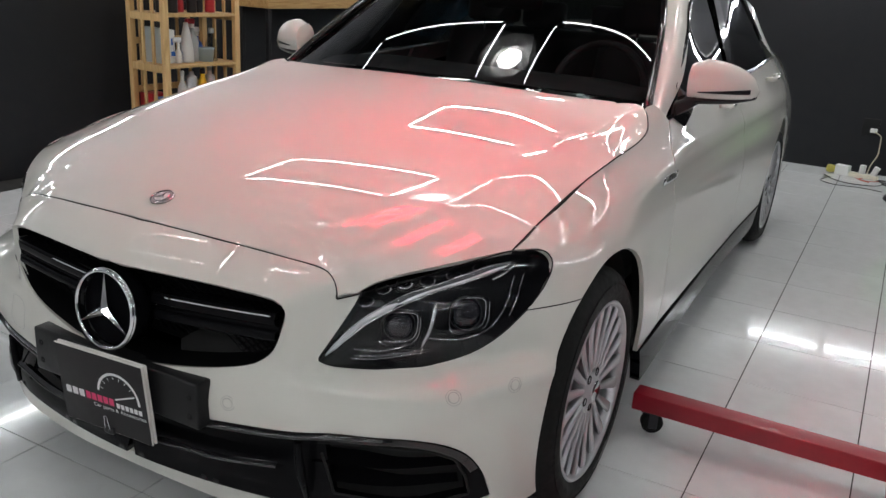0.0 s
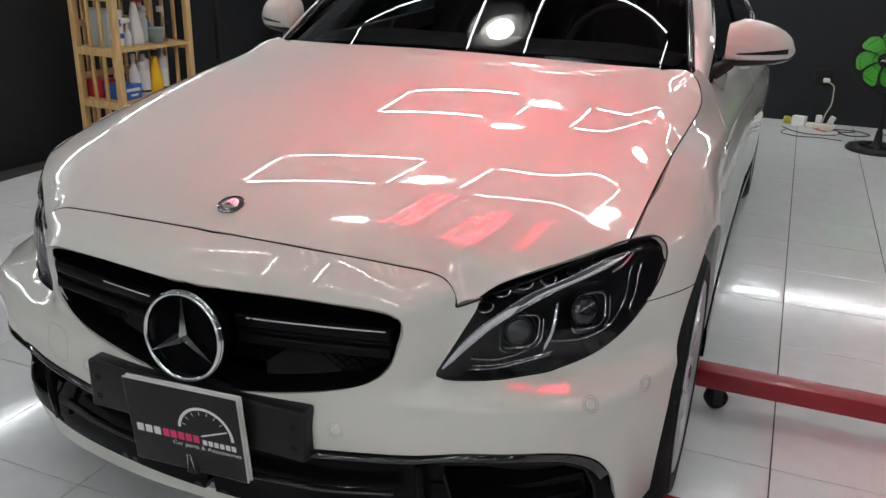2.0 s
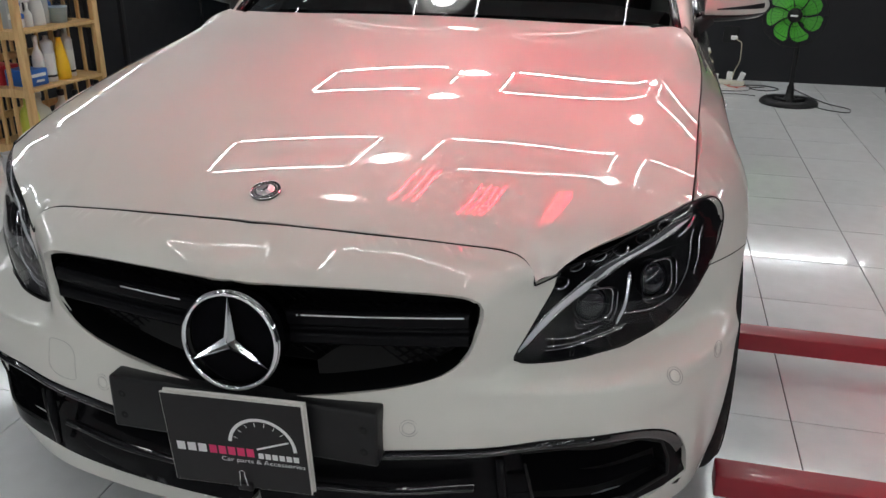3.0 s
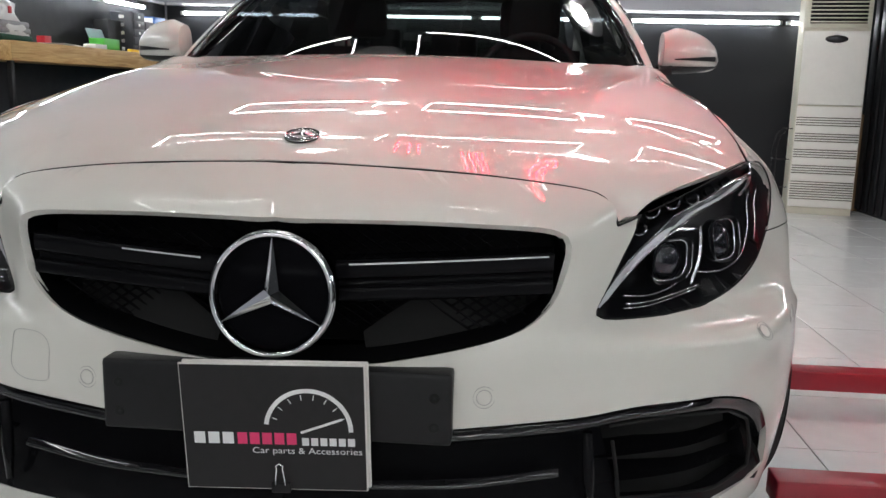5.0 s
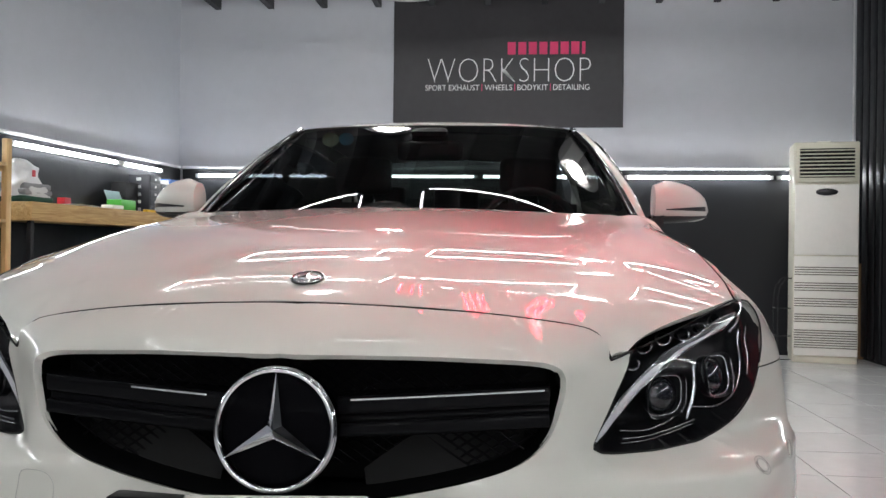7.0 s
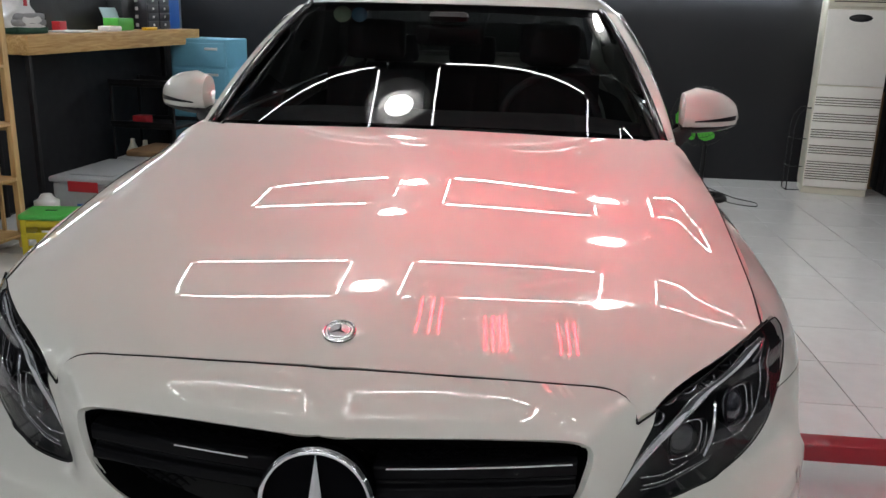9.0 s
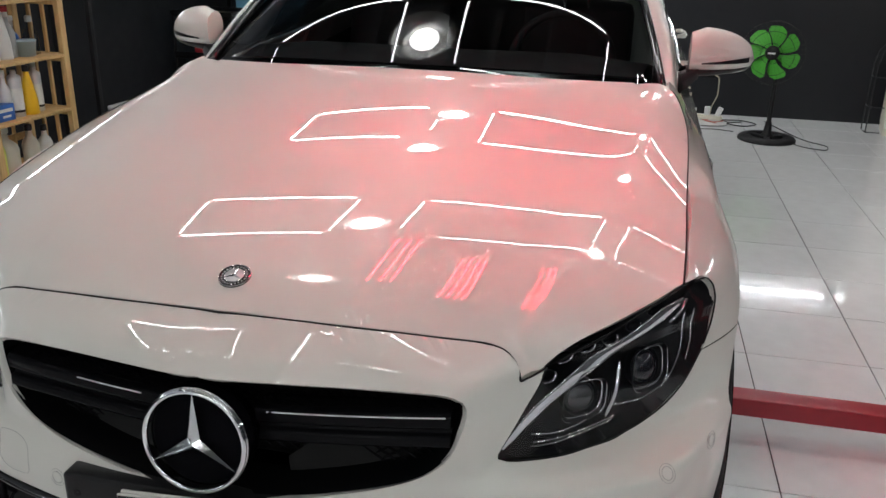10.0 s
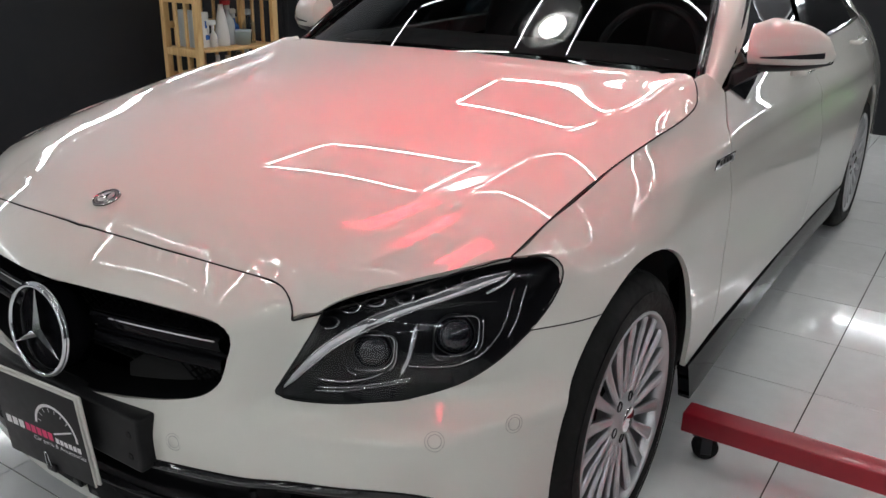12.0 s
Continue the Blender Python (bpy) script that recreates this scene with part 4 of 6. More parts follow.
# number-plate holder and show plate
holder = part("plate_holder", boxed(-.26, .26, .036, .080, .362, .470, .006), SATIN_BLACK, car, "black plastic number-plate holder")
for x in (-.235, .235):
    for z in (.39, .435):
        part("screw_hole", placed(lathe(bmesh.new(), [(.006, .0002), (.0075, .0012), (.006, .002), (0, -.001)], 14), pose(x, .036, z, 90)), VOID, holder)

# lower air intakes
dark_zone = [(nose.centre(.372), .372)] + on_nose(black_top) + [(1.13, .20)] + lip_top[::-1]
intake = on_nose([(.50, .122, .368), (.62, .165, .378), (.70, .225, .366), (.748, .270, .335), (.765, .295, .285), (.770, .31, .235), (.69, .25, .222), (.52, .155, .235)])


def fascia(p):
    """The dark lower face: it leans back as it rises."""
    q = nose.lift(np.stack([p[:, 0], 0 * p[:, 1] + .30], 1))
    q[:, 0] -= .010
    q[:, 1] += .016 + .20 * np.clip(p[:, 1] - .22, 0, .2)
    q[:, 2] = p[:, 1]
    return q


low = part("lower_fascia", panel(dark_zone, fascia, 0.018, holes=[intake], gap=0, fold=0.03, out=(0.6, -1, 0), mirror=True, weld=True), LOW_BLACK, car, "gloss-black lower air intakes with fins")
part("intake_mesh", panel([(.1, .19), (1.16, .19), (1.10, .36), (.60, .385), (.1, .37)], lambda p: nose.lift(p) + (0, .085, 0), 0.03, gap=0, fold=0, out=(0.6, -1, 0), mirror=True), VOID, low)
for s in (1, -1):
    rim = resample(nose.lift(even(intake, .03)) * (s, 1, 1) + (0, .012, 0), 60)
    part("intake_rim", tube(bmesh.new(), list(rim), .003, 6), VOID, low)
    top = resample(nose.lift(on_nose(black_top[:-4])) * (s, 1, 1), 30)
    part("flic", sheet([top + (0, -.002, -.002), top + (s * -.012, -.012, -.012), top + (s * -.014, .012, -.030)], 30, 8), GLOSS_BLACK, low)
    for t, zz in ((.30, .262), (.34, .305)):
        part("fin", sheet([[(s * .47, .15, zz), (s * .62, .205, zz + .005), (s * .745, .31, zz + .006)], [(s * .47, .22, zz + .01), (s * .62, .25, zz + .012), (s * .73, .33, zz + .012)]], 10, 3), LOW_BLACK, low)
    part("splitter_rib", tube(bmesh.new(), [(s * .475, .128, .225), (s * .468, .118, .29), (s * .462, .112, .365)], [.006, .010, .008], 10), LOW_BLACK, low)
part("centre_blade", sheet([both_sides([(0, .052, .292), (.25, .07, .295), (.42, .10, .31)]), both_sides([(0, .040, .284), (.25, .058, .287), (.42, .09, .302)]), both_sides([(0, .075, .272), (.25, .093, .275), (.42, .125, .29)])], 30, 8), GLOSS_BLACK, low)

# headlights
lamps = [o for o in car.children if o.name.startswith("headlight")]
GLASS_BALL = material("projector_lens", (0.015, 0.016, 0.02), 0.03, 0.0, 0.6, ior=1.5)


def sunk(p, deep):
    """Points of the skin moved into the lamp."""
    return nose.lift(p) + np.array([-.6 * deep, .8 * deep, 0])


def guide(pts, deep, r, mat, lamp, s, name="light_guide", n=28):
    part(name, tube(bmesh.new(), list(sunk(resample(pts, n), deep) * (s, 1, 1)), r, 6), mat, lamp)


def band(pts, half, deep, mat, lamp, s, name):
    """A flat strip along a line inside the lamp, a little proud in its middle."""
    p = resample(pts, 30)
    d = np.gradient(p, axis=0)
    side = np.stack([-d[:, 1], d[:, 0]], 1) / np.linalg.norm(d, axis=1)[:, None]
    k = np.minimum(1, np.minimum(np.arange(30), np.arange(30)[::-1]) / 5 + .25)[:, None] * half
    part(name, sheet([sunk(p - side * k, deep) * (s, 1, 1), sunk(p, deep - .003) * (s, 1, 1), sunk(p + side * k, deep) * (s, 1, 1)], 30, 7), mat, lamp)
    return p - side * k, p + side * k


for s, lamp in zip((1, -1), lamps):
    eyebrow = [(.662, .541), (.70, .569), (.744, .601), (.79, .629), (.867, .659), (.962, .683), (1.086, .708), (1.222, .731)]
    low_edge, top_edge = band(eyebrow, .0085, .014, LAMP_GREY, lamp, s, "eyebrow")
    band(eyebrow[:5], .0068, .0105, LIGHT_GUIDE, lamp, s, "light_guide")
    band([(.867, .657), (.962, .680), (1.086, .704), (1.20, .726)], .0030, .0110, LIGHT_GUIDE, lamp, s, "light_guide")
    for line in (low_edge, top_edge):
        guide(line, .0125, .0014, BRIGHT_TRIM, lamp, s, "chrome_edge")
    guide([(1.16, .700), (1.20, .712), (1.235, .728)], .012, .0028, BRIGHT_TRIM, lamp, s, "chrome_edge")
    for q, z, n in ((.735, .534, 20), (.742, .5405, 20)):
        guide([(q, z), (q + .06, z + .001), (q + .125, z + .006), (q + .225, z + .017)], .018, .0014, BRIGHT_TRIM, lamp, s, "marker_line")
    guide([(.742, .553), (.80, .550), (.86, .556), (.915, .572)], .022, .0014, BRIGHT_TRIM, lamp, s, "chrome_edge")
    band([(.940, .560), (.960, .590), (.972, .622), (.985, .655)], .0055, .020, BRIGHT_TRIM, lamp, s, "divider")
    guide([(.962, .580), (1.05, .574), (1.13, .586), (1.19, .622), (1.222, .665), (1.236, .70)], .020, .0014, BRIGHT_TRIM, lamp, s, "chrome_edge")
    guide([(1.215, .62), (1.250, .665), (1.266, .705)], .012, .0014, BRIGHT_TRIM, lamp, s, "chrome_edge")
    for k, (q, z) in enumerate(((.775, .668), (.826, .684), (.886, .697), (.956, .708), (1.040, .719), (1.125, .730))):
        m = skin_frame(q, z, s, .020)
        # short bright arc shaped as the glint on each cell
        arc = [(.017 * math.cos(a), .011 * math.sin(a), .004) for a in np.linspace(radians(235), radians(380), 12)]
        part("reflector_cell", placed(lathe(bmesh.new(), [(.017, .004), (.014, -.002), (.009, -.008), (0, -.010)], 18), m @ Matrix.Diagonal((1, .65, 1, 1))), LAMP_BLACK, lamp)
        part("cell_edge", placed(tube(bmesh.new(), arc, .0017, 5), m), BRIGHT_TRIM, lamp)
    for q, z, r in ((.872, .606, .029), (1.090, .632, .031)):
        m = skin_frame(q, z, s, .034)
        flip = m if s > 0 else m @ Matrix.Diagonal((-1, 1, 1, 1))
        lens = part("projector", placed(lathe(bmesh.new(), [(r * 1.2, -.01), (r * 1.19, .003), (r * 1.17, .004), (r * 1.15, .002), (r * 1.15, -.012)], 28), m), LAMP_BLACK, lamp)
        part("lens", placed(lathe(bmesh.new(), [(r * 1.14, -.004), (r * 1.0, .004), (r * .7, .011), (r * .35, .014), (0, .015)], 28), m), GLASS_BALL, lens)
        edge = [(math.copysign(abs(math.cos(a)) ** .6, math.cos(a)) * r * 1.30 + (.28 * r * math.sin(a)), math.copysign(abs(math.sin(a)) ** .6, math.sin(a)) * r * 1.12, .010) for a in np.arange(48) * math.pi / 24]
        wide = [(x * 1.12, y * 1.14, .018) for x, y, _ in edge]
        part("bezel", placed(sheet([edge + edge[:1], wide + wide[:1]], 49, 3), flip), LAMP_BLACK, lens)
        part("bezel_edge", placed(tube(bmesh.new(), edge[32:] + edge[:14], .0015, 6), flip), BRIGHT_TRIM, lens)
        part("bezel_edge", placed(tube(bmesh.new(), wide[42:] + wide[:5], .0009, 6), flip), BRIGHT_TRIM, lens)
        part("bezel_edge", placed(tube(bmesh.new(), wide[28:35], .0009, 6), flip), BRIGHT_TRIM, lens)


# wheels
def wheel(x, y, s):
    w = part("wheel", lathe(bmesh.new(), [(.232, -.02), (.226, -.10), (.215, -.19), (.12, -.19)], 56, pose(0, 0, 0, 0, 90, 0)), DARK_METAL, car, "silver multi-spoke alloy wheel")
    w.matrix_basis = pose(x, y, .3192, 0, 0, 0 if s > 0 else 180)
    turn = pose(0, 0, 0, 0, 90, 0)
    prof = [(.236, -.006), (.241, -.001), (.262, .004), (.287, -.002), (.299, -.010), (.311, -.022), (.3165, -.034), (.3175, -.11), (.3165, -.19), (.310, -.205), (.29, -.222), (.262, -.226), (.236, -.212), (.232, -.10), (.236, -.006)]
    tyre = part("tyre", lathe(bmesh.new(), prof, 72, turn), RUBBER, w)
    tread = bmesh.new()
    for k in range(72):
        a = 2 * math.pi * k / 72
        for x0, x1 in ((-.075, -.038), (-.135, -.088), (-.188, -.148)):
            box(tread, x0, x1, -.0112, .0112, .3155, .3190, 0, Matrix.Rotation(a, 4, "X"))
    part("tread", tread, RUBBER, tyre, smooth=False)
    part("lettering", placed(tube(bmesh.new(), [(.282 * math.cos(a), .282 * math.sin(a), .0015) for a in np.arange(64) * math.pi / 32], .0016, 4, closed=True), turn), RUBBER, tyre)
    part("rim", lathe(bmesh.new(), [(.238, -.003), (.234, .001), (.228, -.003), (.222, -.016), (.218, -.03), (.224, -.06)], 64, turn), SILVER, w)
    spoke = bmesh.new()
    rows = []
    for r, wid, z in ((.050, .0068, -.016), (.075, .0078, -.012), (.11, .0095, -.012), (.16, .0120, -.011), (.205, .0145, -.008), (.224, .0165, -.008)):
        rows.append([(z - .018, r, wid * .6), (z - .004, r, wid), (z, r, wid * .74), (z + .0012, r, 0), (z, r, -wid * .74), (z - .004, r, -wid), (z - .018, r, -wid * .6)])
    grid = [[spoke.verts.new(p) for p in row] for row in rows]
    for a, b in zip(grid, grid[1:]):
        for j in range(len(a) - 1):
            spoke.faces.new((a[j], a[j + 1], b[j + 1], b[j]))
    first = part("spoke", spoke, SILVER, w, smooth=False)
    for k in range(1, 20):
        o = new("spoke", first.data)
        o.parent, o.matrix_basis = w, Matrix.Rotation(2 * math.pi * k / 20, 4, "X")
    hub = part("hub", lathe(bmesh.new(), [(0, -.002), (.030, -.002), (.034, -.006), (.036, -.012), (.062, -.014), (.066, -.02), (.066, -.05)], 40, turn), SILVER, w)
    part("cap", lathe(bmesh.new(), [(0, .001), (.026, .001), (.029, -.002), (.030, -.005)], 30, turn), CHROME, hub)
    for k in range(5):
        m = Matrix.Rotation(2 * math.pi * (k + .5) / 5, 4, "X") @ pose(-.012, 0, .049, 0, 90, 0)
        part("bolt", lathe(bmesh.new(), [(0, -.004), (.008, -.004), (.009, .001), (.0115, .0015), (.0125, -.002)], 12, m), DARK_METAL, hub)
    part("brake_disc", lathe(bmesh.new(), [(.06, -.075), (.155, -.075), (.155, -.10), (.06, -.10)], 40, turn), DARK_METAL, w)
    return w


for y in (WHEEL_Y, REAR_Y):
    wheel(.886, y, 1)
    wheel(-.886, y, -1)
    for s in (1, -1):
        liner = []
        for x in (.835, .62):
            liner.append([(s * x, y - .372 * math.cos(radians(a)), ARCH_Z + .372 * math.sin(radians(a))) for a in np.linspace(-20, 200, 24)])
        part("wheel_liner", sheet(liner, 40, 3), VOID, car)
        wall = [liner[1], [(s * .62, y - .01 * math.cos(radians(a)), .30 + .01 * math.sin(radians(a))) for a in np.linspace(-20, 200, 24)]]
        part("wheel_liner", sheet(wall, 40, 3), VOID, car)

# door mirrors, handles, fender plates
for s in (1, -1):
    rows = []
    for u in np.linspace(0, 1, 15):
        x = .800 + .203 * u
        k = (1 - u ** 3.2) ** .5 if u < 1 else 0.02
        k0 = min(1, .74 + 1.2 * u) if u < .22 else 1
        yc, zc = 1.765 + .085 * u ** 1.6, 1.018 - .006 * u - .018 * u * u
        ry, top, bottom = .062 * k + .004, .074 * k * k0 + .004, .058 * k + .004
        rows.append([(s * x, yc - ry * math.cos(a) * (1 if math.cos(a) > 0 else .8), zc + (top if math.sin(a) > 0 else bottom) * math.copysign(abs(math.sin(a)) ** .8, math.sin(a))) for a in np.linspace(0, 2 * math.pi, 25)])
    inner = rows[0]
    mid = (s * .797, 1.765, 1.02)
    shell = part("door_mirror", sheet(rows, 40, 30), PAINT, car, "white door mirror with a dark signal strip")
    part("inner_face", sheet([inner, [tuple(.5 * (Vector(p) + Vector(mid))) for p in inner], [tuple(.02 * Vector(p) + .98 * Vector(mid)) for p in inner]], 30, 5), PAINT, shell)
    rows = []
    for t in np.linspace(0, .97, 12):
        x, k = .792 + .21 * t, (1 - t ** 3.5) ** .5
        rows.append([(s * x, 1.768 + .085 * t ** 1.6 - (.060 * k + .003) * math.cos(a), .962 + .014 * t * t + (.012 if math.sin(a) > 0 else .017 * k) * math.sin(a)) for a in np.linspace(0, 2 * math.pi, 17)])
    part("mirror_base", sheet(rows, 24, 16), SATIN_BLACK, shell)
    part("mirror_foot", sheet([[(s * .770, 1.64, .900), (s * .770, 1.69, .955), (s * .772, 1.77, .950), (s * .776, 1.74, .895), (s * .770, 1.64, .900)], [(s * .83, 1.71, .945), (s * .83, 1.725, .975), (s * .83, 1.81, .975), (s * .83, 1.80, .945), (s * .83, 1.71, .945)]], 20, 6), SATIN_BLACK, shell)
    strip = []
    for d in (-.0075, .0, .0075):
        strip.append([(s * (.835 + .160 * t), 1.765 + .085 * ((.035 + .16 * t) / .203) ** 1.6 - (.062 * (1 - ((.035 + .16 * t) / .203) ** 3.2) ** .5 + .0065) * (1 - .0 * t), .990 + .008 * t + d * (.25 + .9 * t)) for t in np.linspace(0, .93, 10)])
    part("signal_strip", sheet(strip, 20, 5), DARK_METAL, shell, "dark chrome-edged turn signal")
    part("mirror_glass", sheet([[(s * .83, 1.822, .985), (s * .97, 1.872, .99)], [(s * .83, 1.822, 1.075), (s * .96, 1.868, 1.05)]], 6, 6), CHROME, shell)
    for y, z in ((2.36, .885), (3.33, .912)):
        x = float(nose.lift([(.84 + y, z)])[0][0])
        grip = bmesh.new()
        tube(grip, [(s * (x + .004), y - .11, z), (s * (x + .032), y - .085, z), (s * (x + .036), y, z + .002), (s * (x + .032), y + .085, z + .004), (s * (x + .004), y + .11, z + .004)], [.009, .012, .013, .012, .009], 10)
        handle = part("door_handle", grip, PAINT, car)
        part("handle_trim", tube(bmesh.new(), [(s * (x + .047), y - .07, z + .002), (s * (x + .049), y, z + .003), (s * (x + .047), y + .07, z + .004)], .003, 6), CHROME, handle)
    fx = .853
    plate = bmesh.new()
    box(plate, -.085, .085, -.012, .012, -.001, .003, .002)
    for v in plate.verts:
        v.co.x += .5 * v.co.y
    m = skin_frame(fx + 1.388, .768, s, -.001)
    fb = part("fender_badge", placed(plate, m), CHROME, car, "small chrome fender badge")
    for k in range(4):
        part("bar", placed(boxed(-.050 + .030 * k, -.030 + .030 * k, -.006, .006, .0032, .0044, .0005), m), SATIN_BLACK, fb)

# wiper cowl, inside of the car
part("cowl", sheet([both_sides([(0, 1.385, .952), (.35, 1.41, .949), (.68, 1.52, .938)]), both_sides([(0, 1.44, .975), (.35, 1.465, .972), (.68, 1.565, .955)])], 20, 3), GLOSS_BLACK, car)
part("dashboard", sheet([both_sides([(0, 1.55, .965), (.4, 1.58, .96), (.66, 1.66, .945)]), both_sides([(0, 1.80, .985), (.4, 1.82, .985), (.68, 1.84, .96)]), both_sides([(0, 1.95, .95), (.4, 1.96, .955), (.70, 1.97, .93)]), both_sides([(0, 2.02, .70), (.4, 2.02, .70), (.70, 2.02, .70)])], 24, 14), LEATHER, car)
for x in (.38, -.38):
    seat = part("front_seat", sheet([[(x + .22 * math.cos(a), y + .07 * math.sin(a), z) for a in np.linspace(0, 2 * math.pi, 21)] for y, z in ((2.50, .50), (2.56, .70), (2.62, .90), (2.66, 1.02), (2.67, 1.06))], 24, 12), LEATHER, car, "dark leather front seat")
    part("cushion", boxed(x - .24, x + .24, 2.02, 2.52, .40, .55, .05), LEATHER, seat)
    part("headrest", boxed(x - .13, x + .13, 2.64, 2.73, 1.10, 1.27, .035), LEATHER, seat)
    for d in (-.05, .05):
        part("post", tube(bmesh.new(), [(x + d, 2.68, 1.04), (x + d, 2.685, 1.11)], .007, 6), CHROME, seat)
part("rear_seat", boxed(-.62, .62, 3.25, 3.42, .45, 1.05, .06), LEATHER, car)
for x in (-.40, 0, .40):
    part("rear_headrest", boxed(x - .12, x + .12, 3.32, 3.42, 1.05, 1.19, .03), LEATHER, car)
part("steering_wheel", placed(tube(bmesh.new(), [(.18 * math.cos(a), .18 * math.sin(a), 0) for a in np.arange(36) * math.pi / 18], .015, 8, closed=True), pose(.38, 2.06, .92, 66)), LEATHER, car)
part("rear_view_mirror", boxed(-.125, .125, 2.03, 2.06, 1.19, 1.265, .02), SATIN_BLACK, car)
part("sensor_pod", boxed(-.07, .07, 1.98, 2.07, 1.275, 1.31, .02), SATIN_BLACK, car)
part("cabin_floor", boxed(-.70, .70, 1.4, 3.5, .33, .38, .01), LEATHER, car)
part("headliner", sheet([both_sides([(0, 2.16, 1.31), (.54, 2.22, 1.30)]), both_sides([(0, 2.75, 1.39), (.58, 2.75, 1.345)]), both_sides([(0, 3.45, 1.345), (.54, 3.42, 1.31)])], 16, 10), LEATHER, car)
STICKER = material("pale_green_sticker", (0.45, 0.62, 0.42), 0.5)
STICKER_BLUE = material("blue_sticker", (0.12, 0.35, 0.50), 0.5)
for x, mat, r in ((-.425, STICKER, .034), (-.355, STICKER_BLUE, .030)):
    y = 2.118 + .10 * (x / .5) ** 2
    n = pose(x, y, 1.292, 64, 0, 8)
    part("sticker", placed(lathe(bmesh.new(), [(0, -.004), (r, -.004), (r, -.0035), (0, -.0035)], 24), n), mat, car, "round inspection sticker")


# ---- the show plate on the car's nose ----
def lettering(text, height, mat, m, parent, width=None, name="lettering", thin=0.0, depth=0.0004):
    """Words in the built-in font as a mesh, lower left corner at m, facing local z."""
    c = bpy.data.curves.new("words", "FONT")
    c.body, c.size, c.extrude, c.offset, c.resolution_u = text, 1.0, 0.0, thin, 3
    tmp = new("words", c)
    bpy.context.view_layer.update()
    data = bpy.data.meshes.new_from_object(tmp.evaluated_get(bpy.context.evaluated_depsgraph_get()))
    bpy.data.objects.remove(tmp)
    co = np.array([v.co[:] for v in data.vertices])
    lo, hi = co.min(0), co.max(0)
    k = height / (hi[1] - lo[1])
    kx = width / (hi[0] - lo[0]) if width else k
    for v in data.vertices:
        v.co = ((v.co.x - lo[0]) * kx, (v.co.y - lo[1]) * k, depth)
    data.materials.clear()
    data.materials.append(mat)
    o = new(name, data)
    o.parent, o.matrix_basis = parent, m
    return o


SIGN_BLACK = material("matt_black_print", (0.022, 0.021, 0.022), 0.45, spec=0.25, vary=0.2, scale=10)
INK_WHITE = material("white_print", (0.78, 0.78, 0.78), 0.5)
INK_PINK = material("pink_print", (0.75, 0.045, 0.16), 0.5)
CARD_EDGE = material("pale_card_edge", (0.66, 0.64, 0.60), 0.5, vary=0.1, scale=40)
PLATE = pose(.013, .002, .393, 94.5, -1.3, 2)
plate = thing("show_plate", "black show plate with a speedometer print, clipped over the holder", "plate", PLATE)
part("board", boxed(-.133, .133, -.098, .098, -.012, -.006, .003), CARD_EDGE, plate)
part("board", boxed(-.136, .129, -.100, .096, -.004, .0, .002), CARD_EDGE, plate)
part("face", boxed(-.134, .127, -.098, .094, .0002, .0010, .0003), SIGN_BLACK, plate)


def flat_bar(name, x0, x1, y0, y1, mat, parent, z=.0014):
    return part(name, boxed(x0, x1, y0, y1, z - .0002, z, 0), mat, parent, smooth=False)


for k in range(3):
    flat_bar("white_bar", -.120 + .0207 * k, -.104 + .0207 * k, -.027, -.009, INK_WHITE, plate)
for k in range(5):
    flat_bar("pink_bar", -.057 + .0178 * k, -.043 + .0178 * k, -.027, -.009, INK_PINK, plate)
for k in range(6):
    flat_bar("white_bar", .036 + .0132 * k, .046 + .0132 * k, -.028, -.016, INK_WHITE, plate)
lettering("Car parts & Accessories", .0125, INK_WHITE, pose(-.036, -.044, .0012), plate, width=.158)
dial = bmesh.new()
arc = np.linspace(radians(172), radians(2), 30)
pairs = [[dial.verts.new((.046 + r * math.cos(a), -.004 + r * math.sin(a), .0014)) for a in arc] for r in (.064, .0575)]
for a, b, c, d in zip(pairs[0], pairs[0][1:], pairs[1][1:], pairs[1]):
    dial.faces.new((a, d, c, b))
part("dial_arc", dial, INK_WHITE, plate, smooth=False)
for a in np.linspace(radians(160), radians(20), 8):
    part("dial_tick", placed(boxed(.047, .055, -.0006, .0006, .0012, .0014), pose(.046, -.004, 0, 0, 0, math.degrees(a))), INK_WHITE, plate, smooth=False)
part("needle", placed(boxed(-.012, .052, -.0018, .0018, .0012, .0015), pose(.046, -.004, 0, 0, 0, 20)), INK_WHITE, plate, smooth=False)
part("red_zone", placed(boxed(.0575, .064, -.006, .006, .0013, .0016), pose(.046, -.004, 0, 0, 0, 4)), INK_WHITE, plate, smooth=False)
clip = thing("binder_clip", "small black binder clip on the plate's lower edge", "clip", PLATE @ pose(.003, -.098, .003))
part("jaw", boxed(-.014, .014, -.004, .012, -.012, .004, .002), SATIN_BLACK, clip)
part("wire", tube(bmesh.new(), [(-.007, .010, .005), (-.006, .024, .006), (-.004, .036, .006), (-.0055, .041, .006), (0, .045, .006), (.0055, .041, .006), (.004, .036, .006), (.006, .024, .006), (.007, .010, .005)], .0011, 6), CHROME, clip)

